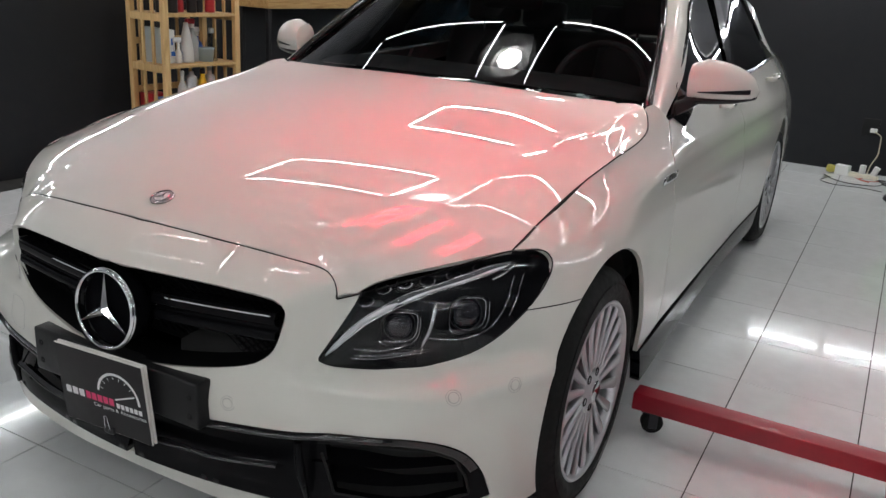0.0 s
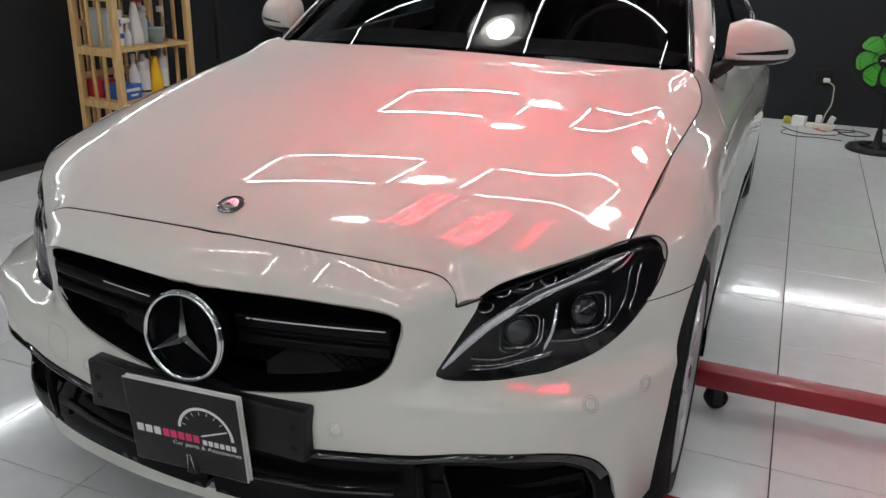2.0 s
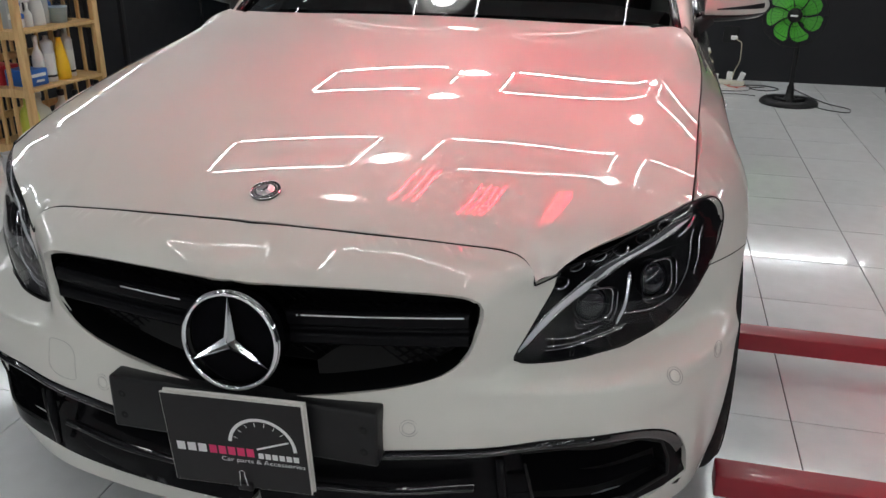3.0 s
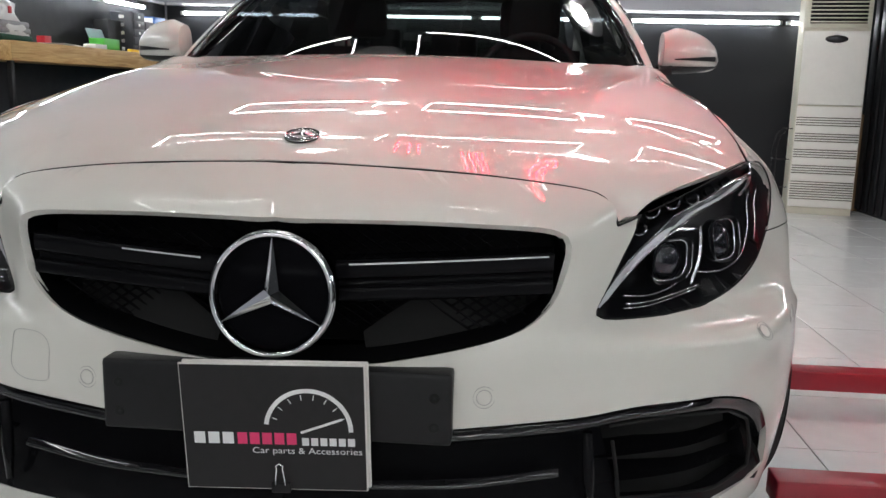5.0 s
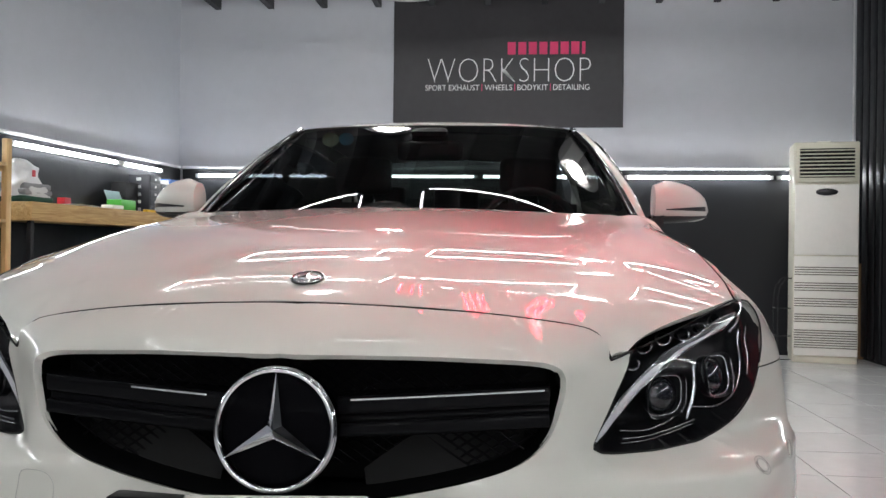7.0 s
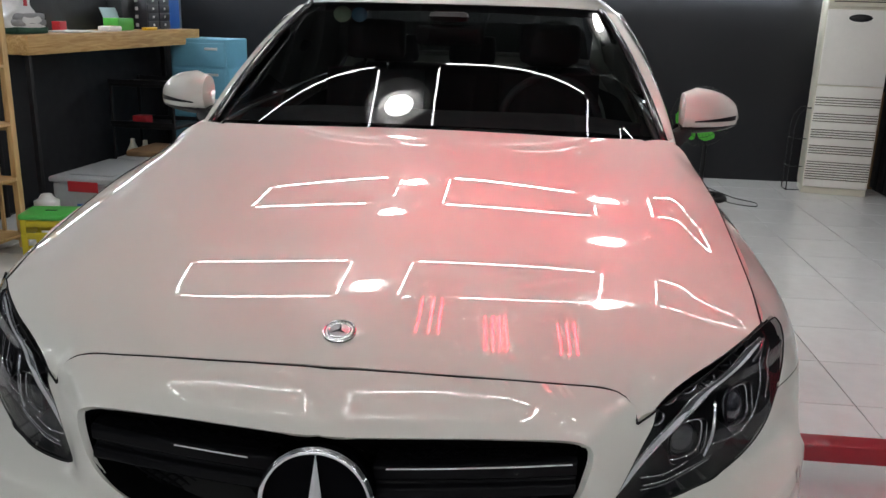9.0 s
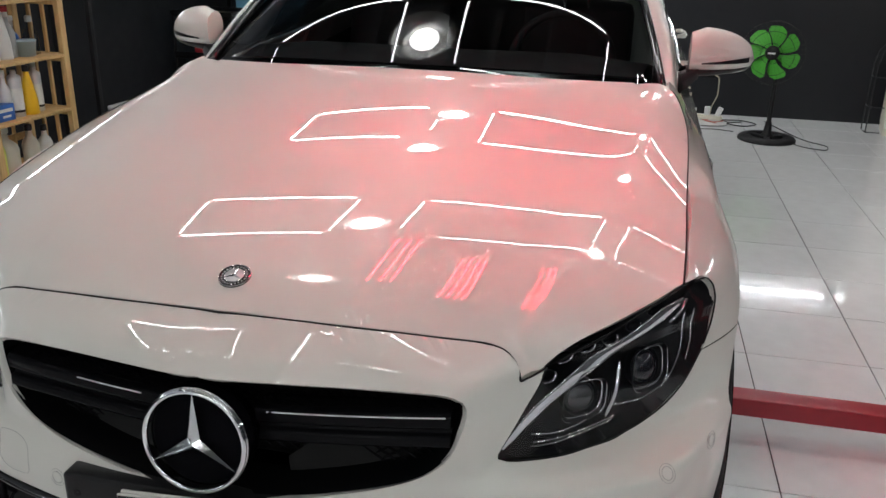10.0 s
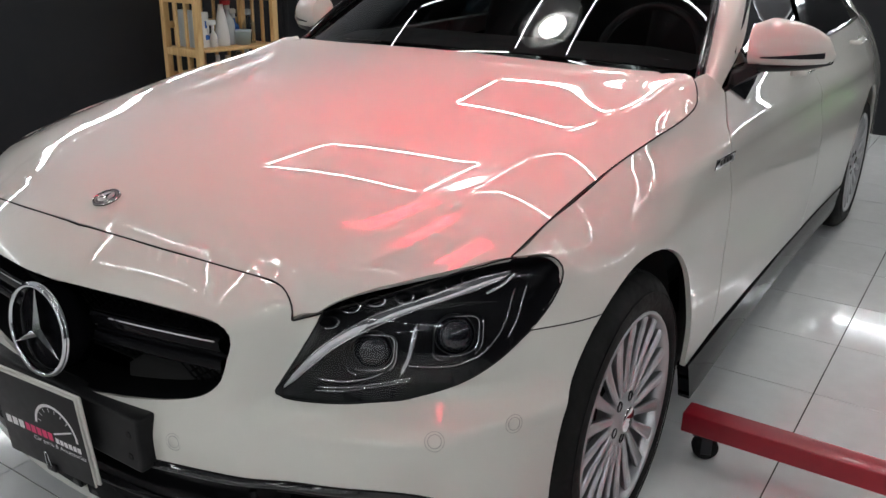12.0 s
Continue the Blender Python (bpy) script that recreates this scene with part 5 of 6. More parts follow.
# ---- curing-lamp stand beside the car ----
RED = material("red_enamel", (0.31, 0.010, 0.024), 0.35, 0, 0.3, vary=0.12, scale=9, bump=0.0002, bump_scale=60)
RED_TUBE = material("lit_infrared_tube", (1.0, 0.012, 0.045), 0.4, glow=47.0)
HEAD_TILT = 22
stand = thing("curing_lamp_stand", "red steel infrared curing-lamp stand on castors, its three heads lit", "lamp stand")
for y in (.535, 1.255):
    part("leg", boxed(.88, 1.66, y - .035, y + .035, .070, .125, .004), RED, stand)
part("cross_beam", boxed(1.59, 1.66, .571, 1.219, .067, .123, .004), RED, stand)
part("mast", boxed(1.60, 1.655, .87, .925, .1231, 1.80, .004), RED, stand)
part("arm", boxed(.02, 1.66, .87, .925, 1.801, 1.85, .004), RED, stand)
for x, y in ((.93, .535), (.93, 1.255), (1.62, .535), (1.62, 1.255)):
    c = part("castor", placed(lathe(bmesh.new(), [(0, -.018), (.029, -.018), (.0335, -.012), (.0335, .012), (.029, .018), (0, .018)], 24), pose(x + .012, y - .01, .0335, 90, 0, 25)), RUBBER, stand)
    for d in (-.024, .018):
        part("fork", placed(boxed(-.014, .014, d, d + .006, .02, .068, .003), pose(x + .012, y - .01, 0, 0, 0, 25)), DARK_METAL, c)
    part("fork_top", boxed(x - .018, x + .026, y - .032, y + .014, .0655, .0698, .001), DARK_METAL, c)
for hx, hy, turn, lines in ((.133, .83, 4.6, (-.045, 0, .035)), (.403, .70, 4.4, (-.04, -.012, .014, .036)), (.655, .66, 3.5, (-.02, .01, .035))):
    m = pose(hx, hy + .03, 1.59, HEAD_TILT, 0, turn)
    head = part("lamp_head", placed(boxed(-.095, .095, -.255, .34, .045, .11, .012), m), RED, stand)
    # unseen skirts, added to keep red light off the floor and mirror
    skirt = bmesh.new()
    for x in (-.095, .091):
        box(skirt, x, x + .004, -.251, .336, -.045, .0449, 0, m)
    for y, low in ((-.255, -.01), (.336, -.07)):
        box(skirt, -.095, .095, y, y + .004, low, .0449, 0, m)
    part("shade", skirt, SATIN_BLACK, head)
    part("reflector", placed(boxed(-.088, .088, -.245, .33, .036, .040), m), DARK_METAL, head, smooth=False)
    for x in lines:
        part("infrared_tube", placed(tube(bmesh.new(), [(x, -.235, .012), (x, .315, .012)], .004, 8), m), RED_TUBE, head)
    part("hanger", tube(bmesh.new(), [tuple(m @ Vector((0, 0, .105))), (hx, hy + .5 * (.90 - hy), 1.72), (hx, .90, 1.805)], .012, 8), SATIN_BLACK, head)

# ---- against the back wall ----
sign = thing("wall_sign", "black wall sign with white and pink lettering on the grey wall", "sign", pose(-.79, BACK + .028, 1.925, 90))
# the sign's black, lightened in its colour for the light glancing along it
SIGN_LIT = material("sign_black_lightened", (0.040, 0.038, 0.042), 0.42, vary=0.2, scale=3, spec=0.4)
part("board", boxed(0, 2.0, 0, 1.2, 0, .018, .003), SIGN_LIT, sign)
for k in range(8):
    flat_bar("pink_bar", 1.002 + .0915 * k, 1.002 + .0915 * k + (.070 if k < 7 else .03), .636, .745, INK_PINK, sign, .0188)
lettering("WORKSHOP", .208, INK_WHITE, pose(.302, .398, .0184), sign, width=1.418, thin=-.029)
x = .284
for word, w in (("SPORT EXHAUST", .475), ("WHEELS", .240), ("BODYKIT", .262), ("DETAILING", .312)):
    lettering(word, .050, INK_WHITE, pose(x, .325, .0184), sign, width=w)
    x += w + .022
    if word != "DETAILING":
        flat_bar("pink_bar", x - .003, x + .003, .318, .382, INK_PINK, sign, .0188)
    x += .024

CREAM = material("cream_plastic", (0.72, 0.69, 0.58), 0.4, vary=0.05, scale=8)
SLOT = material("shaded_slot", (0.16, 0.145, 0.11), 0.6)
WARM_WHITE = material("warm_white_panel", (0.86, 0.84, 0.79), 0.35, vary=0.04, scale=6)
ac = thing("air_conditioner", "tall cream floor-standing air conditioner with slatted front", "air conditioner", pose(2.746, 5.776, 0, 0, 0, -10) @ Matrix.Diagonal((.88, 1, .985, 1)))
part("body", boxed(-.27, .27, -.13, .17, .05, 1.76, .012), CREAM, ac)
part("plinth", boxed(-.265, .265, -.12, .165, 0, .0495, .004), CREAM, ac)
part("front_panel", boxed(-.262, .262, -.148, -.1305, .86, 1.42, .006), WARM_WHITE, ac)
part("outlet_frame", boxed(-.262, .262, -.152, -.1305, 1.44, 1.74, .006), CREAM, ac)
part("outlet", boxed(-.225, .225, -.1545, -.1525, 1.475, 1.705, .0), VOID, ac)
for k in range(8):
    part("louvre", placed(boxed(-.225, .225, -.012, .012, -.002, .002, .001), pose(0, -.160, 1.488 + .029 * k, 28)), CREAM, ac)
part("badge", placed(lathe(bmesh.new(), [(0, .004), (.02, .004), (.022, 0)], 24), Matrix.Translation((0, -.149, 1.36)) @ Matrix.Diagonal((4.2, 1, 1.3, 1)) @ pose(0, 0, 0, 90)), DARK_METAL, ac)
part("lower_panel", boxed(-.262, .262, -.140, -.1305, .06, .85, .004), WARM_WHITE, ac)
# dark strips on the panel colour in the shade of its slots
for k, (z0, n) in enumerate(((.70, 4), (.575, 4), (.45, 4), (.325, 4), (.12, 8))):
    for j in range(n):
        part("slat", boxed(-.258, .258, -.1425, -.1402, z0 + .0195 * j, z0 + .0195 * j + .007, 0), SLOT, ac)
part("top_duct", boxed(-.06, .06, .0, .10, 1.7601, 1.785, .01), WARM_WHITE, ac)
CARDBOARD = material("brown_cardboard", (0.28, 0.17, 0.09), 0.8, vary=0.15, scale=12)
carton = thing("cardboard_panel", "flattened brown cardboard leaning by the air conditioner", "cardboard", pose(3.10, 6.02, 0, 0, 0, 8))
part("sheet", boxed(-.03, .03, -.06, .06, 0, .78, .004), CARDBOARD, carton)
rack = thing("wire_rack", "dark wire trolley frame standing beside the air conditioner", "rack", pose(2.44, 5.74, 0))
part("loop", tube(bmesh.new(), [(-.05, 0, .012), (-.05, 0, .50), (-.03, 0, .60), (.02, 0, .66), (.06, 0, .66)], .0045, 8), DARK_METAL, rack)
part("loop", tube(bmesh.new(), [(-.05, .12, .012), (-.05, .12, .50), (-.03, .12, .60), (.02, .12, .66), (.06, .12, .66)], .0045, 8), DARK_METAL, rack)
for z in (.012, .2, .42):
    part("rung", tube(bmesh.new(), [(-.05, 0, z), (-.05, .12, z)], .004, 8), DARK_METAL, rack)
    part("rung", tube(bmesh.new(), [(-.05, 0, z), (.05, 0, z)], .004, 8), DARK_METAL, rack)

# the fan
GREEN = material("green_fan_plastic", (0.07, 0.42, 0.035), 0.3, 0, 0.2)
fan = thing("pedestal_fan", "black pedestal fan with seven green blades on the tiles", "fan", pose(1.63, 5.30, 0, 0, 0, -14))
FAN_HEAD = pose(-.045, -.02, .615, 90)
part("base", lathe(bmesh.new(), [(.120, .012), (.115, .030), (.150, .036), (.185, .030), (.200, .014), (.200, 0), (.115, 0), (.120, .012)], 40), SATIN_BLACK, fan)
for a in (40, 160, 280):
    part("base_spoke", placed(boxed(.0, .13, -.018, .018, .004, .030, .004), pose(0, 0, 0, 0, 0, a)), SATIN_BLACK, fan)
part("pole", lathe(bmesh.new(), [(.05, .0301), (.030, .05), (.022, .12), (.016, .14), (.016, .40), (.012, .42), (.012, .56), (0, .56)], 20), SATIN_BLACK, fan)
part("motor", placed(lathe(bmesh.new(), [(0, -.16), (.05, -.155), (.065, -.12), (.068, -.05), (.03, -.03), (.0, -.03)], 24), FAN_HEAD), SATIN_BLACK, fan)
part("neck", boxed(-.06, .03, -.03, .06, .54, .60, .01), SATIN_BLACK, fan)
hub = part("hub", placed(lathe(bmesh.new(), [(0, .055), (.035, .052), (.048, .035), (.050, .0), (0, 0)], 28), FAN_HEAD), SATIN_BLACK, fan)
part("label", placed(boxed(-.024, .024, -.006, .006, .0545, .0555), FAN_HEAD), INK_WHITE, hub)
for k in range(7):
    blade = bmesh.new()
    rows = []
    for r, a0, a1, z0, z1 in ((.045, -8, 32, .008, .030), (.085, -8, 36, .004, .036), (.125, -4, 42, .002, .038), (.155, 4, 44, .006, .036), (.172, 16, 38, .014, .030)):
        rows.append([(r * math.cos(radians(a)), r * math.sin(radians(a)), z0 + (z1 - z0) * t) for t, a in zip(np.linspace(0, 1, 5), np.linspace(a0, a1, 5))])
    part("blade", placed(sheet(rows, 8, 8), FAN_HEAD @ Matrix.Diagonal((1.07, 1.07, 1, 1)) @ pose(0, 0, 0, 0, 0, 10 + k * 360 / 7)), GREEN, fan)
for r, z in ((.215, .045), (.215, .0), (.15, .068), (.07, .074)):
    part("cage_ring", placed(tube(bmesh.new(), [(r * math.cos(a), r * math.sin(a), z) for a in np.arange(40) * math.pi / 20], .0018, 5, closed=True), FAN_HEAD), SATIN_BLACK, fan)
for k in range(36):
    a = k * math.pi / 18
    part("cage_wire", placed(tube(bmesh.new(), [(r * math.cos(a), r * math.sin(a), z) for r, z in ((.05, .075), (.15, .068), (.215, .045), (.215, 0), (.06, -.05))], .0007, 4, caps=False), FAN_HEAD), SATIN_BLACK, fan)
cable = thing("fan_cable", "black fan cable lying on the tiles", "cable")
part("wire", tube(bmesh.new(), list(resample([(1.75, 5.28, .006), (1.86, 5.10, .006), (1.98, 5.05, .006), (2.02, 5.16, .006), (1.90, 5.32, .006), (1.80, 5.60, .006), (1.70, 5.95, .006)], 30)), .0035, 6), SATIN_BLACK, cable)

# sockets and cables on the floor
YELLOWISH = material("yellow_plug_plastic", (0.50, 0.44, 0.10), 0.5)
strip = thing("power_strip", "white plug adapters and power strip lying by the wall", "power strip", pose(1.12, 5.96, 0, 0, 0, -14))
part("block", boxed(-.05, .05, -.035, .035, .0, .075, .006), WHITE_PLASTIC, strip)
part("strip", boxed(.051, .26, -.025, .025, .0, .035, .006), CREAM, strip)
part("plug", boxed(.12, .16, -.02, .02, .0352, .10, .006), WHITE_PLASTIC, strip)
part("plug", placed(boxed(-.02, .02, -.02, .02, 0, .07, .006), pose(.22, 0, .0352, 0, 20, 0)), WHITE_PLASTIC, strip)
part("plug", placed(lathe(bmesh.new(), [(0, 0), (.028, 0), (.032, .02), (.024, .06), (0, .06)], 16), pose(-.115, 0, .033, 0, 90, 0)), YELLOWISH, strip)
outlet = thing("wall_socket", "white plug in a socket on the black wall", "socket", pose(1.245, BACK, .34))
part("cover", boxed(-.06, .06, -.012, 0, -.045, .085, .004), SATIN_BLACK, outlet)
part("plug", boxed(.0, .05, -.05, -.0122, -.015, .015, .006), WHITE_PLASTIC, outlet)
CORD_PALE = material("pale_cord", (0.55, 0.50, 0.38), 0.5)
for pts, mat, r in (([(1.28, BACK - .05, .335), (1.33, BACK - .06, .30), (1.335, BACK - .06, .18), (1.30, BACK - .08, .08), (1.28, BACK - .12, .006), (1.22, BACK - .18, .006)], CORD_PALE, .0045),
                    ([(1.30, 5.93, .006), (1.42, 5.80, .006), (1.36, 5.66, .006), (1.20, 5.62, .006), (1.06, 5.72, .006), (1.00, 5.85, .006)], SATIN_BLACK, .003),
                    ([(1.25, 5.94, .006), (1.35, 5.90, .006), (1.50, 5.92, .006), (1.62, 5.80, .006), (1.50, 5.70, .006), (1.40, 5.78, .006), (1.52, 5.86, .006)], SATIN_BLACK, .004),
                    ([(1.22, 5.88, .006), (1.30, 5.80, .006), (1.38, 5.86, .006), (1.30, 5.92, .006), (1.24, 5.84, .006), (1.32, 5.76, .006)], material("red_cord", (.45, .10, .06), .5), .003),
                    ([(1.05, 5.78, .006), (1.00, 5.60, .006), (1.12, 5.50, .006), (1.28, 5.52, .006), (1.42, 5.48, .006)], SATIN_BLACK, .003)):
    cord = thing("cable", "thin tangled cable on the floor by the sockets", "cable", None, "loose cables")
    part("wire", tube(bmesh.new(), list(resample(pts, 30)), r, 6), mat, cord)


# ---- along the left wall ----
PINE = wood("pine_upright", (0.72, 0.50, 0.24), (0.55, 0.34, 0.14), 2)
PINE_FLAT = wood("pine_board", (0.70, 0.48, 0.23), (0.52, 0.32, 0.13), 1)
PINE_BENCH = wood("worn_pine_bench", (0.60, 0.40, 0.17), (0.40, 0.23, 0.08), 0)
SHELF = pose(-2.40, 3.14, 0, 0, 0, -94.5)  # local x along the front towards the camera, local y into the room
shelf = thing("bottle_shelf", "open pine shelf rack crowded with bottles and cans", "shelf", SHELF)
W, D = .60, .34
for x in (0, W - .04):
    for y in (-D, -.032):
        part("post", boxed(x, x + .04, y, y + .032, 0, 1.42, .003), PINE, shelf)
    for k in (1, 2):
        part("end_slat", boxed(x + .013, x + .027, -D + .032 + k * .092 - .010, -D + .032 + k * .092 + .010, .06, 1.36, .002), PINE, shelf)
LEVELS = (.085, .39, .685, .985, 1.29)
for z in LEVELS:
    part("board", boxed(.0405, W - .0405, -D + .004, .0, z - .018, z, .003), PINE_FLAT, shelf)
    for x in (.003, W - .037):
        part("end_rail", boxed(x, x + .034, -D + .0325, -.0325, z - .045, z - .001, .003), PINE, shelf)
    part("back_rail", boxed(.0405, W - .0405, -D - .012, -D - .0002, z + .10, z + .14, .002), PINE_FLAT, shelf)
for k in range(5):
    part("back_slat", boxed(.10 + k * .095, .118 + k * .095, -D - .026, -D - .0125, .06, 1.36, .002), PINE, shelf)


def colour(name, rgb, rough=.35, coat=0.0):
    return material(name, rgb, rough, 0, coat, vary=.06, scale=25)


B_WHITE, B_GREY, B_YELLOW = colour("white_bottle", (.72, .72, .70)), colour("grey_bottle", (.42, .45, .46)), colour("yellow_bottle", (.80, .48, .02))
B_BLUE, B_RED, B_DARK = colour("blue_plastic", (.03, .13, .45)), colour("red_plastic", (.50, .03, .04)), colour("dark_bottle", (.02, .018, .02))
B_MILK, B_LIME = colour("milky_jug", (.60, .60, .52)), colour("lime_liquid", (.55, .62, .10))
B_TEAL = colour("pale_blue_tub", (.36, .47, .52))
CLEAR = clear_sheet("clear_plastic", (.80, .84, .86), 1.45, .05)
STEEL_CAN = material("spray_can_metal", (.62, .62, .64), .3, .6)


def bottle(kind, label, mat, x, y, z, h, r, cap=None, style="round", cat="bottle"):
    o = thing(kind, label, cat, SHELF @ pose(x, y, z), "bottles on the shelf")
    if style == "cone":
        prof = [(0, 0), (r, 0), (r * 1.02, h * .05), (r * .95, h * .35), (r * .62, h * .72), (r * .36, h * .93), (r * .34, h), (0, h)]
    elif style == "can":
        prof = [(0, 0), (r * .96, 0), (r, h * .02), (r, h * .84), (r * .9, h * .88), (r * .45, h * .92), (r * .42, h), (0, h)]
    elif style == "tub":
        prof = [(0, 0), (r * .85, 0), (r, h * .9), (r * 1.05, h * .92), (r * 1.05, h), (0, h)]
    else:
        prof = [(0, 0), (r * .95, 0), (r, h * .03), (r, h * .60), (r * .85, h * .72), (r * .42, h * .84), (r * .36, h), (0, h)]
    part("body", lathe(bmesh.new(), prof, 20), mat, o)
    if cap == "spray":
        part("neck", lathe(bmesh.new(), [(r * .42, h), (r * .42, h + .025), (0, h + .025)], 14), B_WHITE, o)
        part("trigger", boxed(-.018, .045, -.012, .012, h + .0252, h + .055, .006), B_RED if mat is B_GREY else B_WHITE, o)
        part("lever", tube(bmesh.new(), [(.03, 0, h + .03), (.04, 0, h + .005), (.03, 0, h - .03)], .005, 6), B_RED if mat is B_GREY else B_WHITE, o)
    elif cap:
        part("cap", lathe(bmesh.new(), [(r * .44, h * 1.001), (r * .44, h * 1.001 + .028), (r * .38, h * 1.001 + .032), (0, h * 1.001 + .032)], 16), cap, o)
    if style == "can":
        part("label", lathe(bmesh.new(), [(r * 1.004, h * .12), (r * 1.008, h * .125), (r * 1.008, h * .62), (r * 1.004, h * .625)], 20), B_WHITE, o)
        part("stripe", lathe(bmesh.new(), [(r * 1.012, h * .10), (r * 1.012, h * .15)], 20), B_DARK, o)
    return o


def carton_box(label, mat, x0, x1, y0, y1, z, h, print_mat=None):
    o = thing("small_box", label, "box", SHELF)
    part("carton", boxed(x0, x1, y0, y1, z, z + h, .003), mat, o)
    if print_mat:
        part("print_bar", boxed(x0 + .015, x1 - .02, y1 + .0002, y1 + .001, z + h * .55, z + h * .75), print_mat, o, smooth=False)
        part("print_bar", boxed(x0 + .03, x1 - .05, y1 + .0002, y1 + .001, z + h * .22, z + h * .36), print_mat, o, smooth=False)
    return o


z = LEVELS[1]
bottle("cleaner_bottle", "tall white round cleaner bottle", B_WHITE, .395, -.10, z, .215, .030, B_WHITE)
bottle("spray_can", "silver and white aerosol can", STEEL_CAN, .335, -.085, z, .24, .034, None, "can", "spray can")
bottle("spray_can", "silver and white aerosol can", STEEL_CAN, .175, -.10, z, .235, .033, B_GREY, "can", "spray can")
bottle("polish_bottle", "yellow cone bottle with a dark cap", B_YELLOW, .255, -.075, z, .225, .042, B_DARK, "cone")
carton_box("blue glove box with white print", B_BLUE, .40, .535, -.20, -.045, z, .085, B_WHITE)
carton_box("red and blue cardboard box", B_RED, .42, .54, -.33, -.215, z, .10, B_WHITE)
z = LEVELS[2]
bottle("cone_bottle", "tall plain white cone bottle", B_WHITE, .335, -.12, z, .240, .043, None, "cone")
bottle("spray_bottle", "grey spray bottle with a red trigger", B_GREY, .265, -.15, z, .205, .040, "spray")
bottle("spray_bottle", "blue-filled spray bottle with a white trigger", B_BLUE, .195, -.19, z, .15, .038, "spray")
bottle("tub", "pale blue plastic tub", B_TEAL, .195, -.105, z, .085, .052, None, "tub", "tub")
bottle("glass_jar", "clear plastic jar with a lid", CLEAR, .125, -.13, z, .17, .04, B_GREY)
bottle("small_bottle", "small white plastic pump bottle", B_WHITE, .415, -.10, z, .10, .022, "spray")
carton_box("small dark blue cardboard carton", B_BLUE, .385, .40, -.2, -.1, z, .07)
carton_box("white and blue upright packet", B_WHITE, .44, .49, -.27, -.10, z, .20, B_BLUE)
carton_box("grey upright printed cardboard packet", B_GREY, .495, .53, -.27, -.12, z, .21, B_WHITE)
z = LEVELS[3]
for k, x in enumerate((.14, .21, .285, .36, .43, .495)):
    bottle("dark_bottle", "dark bottle with a printed label", B_DARK if k % 3 else B_RED, x, -.12 - .03 * (k % 2), z, .17 + .02 * (k % 3), .031, B_WHITE if k % 2 else B_DARK)
z = LEVELS[0]
bottle("jug", "milky plastic jug with white cap", B_MILK, .40, -.16, z, .22, .075, B_WHITE)
bottle("jug", "jug of lime liquid", B_LIME, .50, -.12, z, .24, .05, B_WHITE)
bottle("jug", "milky plastic bottle with dark cap", B_MILK, .22, -.15, z, .20, .045, B_DARK)
bottle("jug", "milky plastic bottle with dark cap", B_WHITE, .12, -.14, z, .18, .04, B_DARK)

# workbench
BENCH = LEFT_WALL @ pose(.36, .004, 0)
L, DEEP, H = 2.13, .355, 1.112
bench = thing("workbench", "worn pine workbench on black steel legs", "workbench", BENCH)
part("top", boxed(0, L, 0, DEEP, H - .115, H, .004), PINE_BENCH, bench)
for x in (.03, L - .06):
    for y in (.03, DEEP - .06):
        part("leg", boxed(x, x + .03, y, y + .03, 0, H - .1151, .002), SATIN_BLACK, bench)


def on_bench(name, label, cat, u, out=.15):
    return thing(name, label, cat, BENCH @ pose(u, out, H))


BAG = material("thin_white_bag", (.70, .70, .70), .4, vary=.08, scale=12, bump=.004, bump_scale=25)
CLOTH_GREEN = material("dark_green_cloth", (.02, .07, .045), .9, vary=.3, scale=30, bump=.004, bump_scale=40)
CLOTH_GREY = material("grey_cloth", (.30, .30, .31), .9, vary=.2, scale=30, bump=.004, bump_scale=40)
bag = on_bench("plastic_bag", "white plastic bag over folded cloths", "bag", 1.97, .17)
for k, (zz, mat) in enumerate(((0, CLOTH_GREEN), (.045, CLOTH_GREY), (.08, CLOTH_GREY))):
    part("cloth", boxed(-.15 + .012 * k, .14 - .01 * k, -.10, .11, zz, zz + .040, .016), mat, bag)
rng = random.Random(4)
rows = []
for t, (r, zz) in enumerate(((.175, .03), (.16, .085), (.15, .13), (.135, .175), (.11, .215), (.08, .245), (.045, .262), (.008, .268))):
    ring = [r * (1 + rng.uniform(-.16, .16)) for _ in range(16)]
    rows.append([(ring[k % 16] * math.cos(k * math.pi / 8) + .006 * t, ring[k % 16] * .68 * math.sin(k * math.pi / 8), zz + rng.uniform(-.010, .010)) for k in range(17)])
    rows[-1][16] = rows[-1][0]
part("sack", sheet(rows, 60, 30), BAG, bag)
part("print_patch", boxed(.02, .05, .098, .102, .16, .20, .001), B_RED, bag)
red = on_bench("red_carton", "small red carton on the bench", "box", 1.46, .10)
part("carton", boxed(-.035, .035, -.03, .03, 0, .065, .003), B_RED, red)
papers = on_bench("paper_stack", "loose white papers on the bench", "papers", 1.46, .20)
for k in range(4):
    part("page", placed(boxed(-.15, .15, -.10, .10, .003 * k, .003 * k + .002), pose(.02 * k, .01 * k, 0, 0, 0, 8 * k - 10)), B_WHITE, papers, smooth=False)
packet = on_bench("white_packet", "white and red printed packet", "packet", 1.10, .24)
part("packet", boxed(-.07, .07, -.05, .05, 0, .035, .01), B_WHITE, packet)
part("print_bar", boxed(-.05, .03, -.03, .03, .0352, .0358), B_RED, packet, smooth=False)
GREEN_BOX = colour("green_print", (.08, .42, .06))
g = on_bench("carton", "green and white carton with its flap open", "box", .87, .17)
part("carton", boxed(-.10, .10, -.06, .06, 0, .085, .003), GREEN_BOX, g)
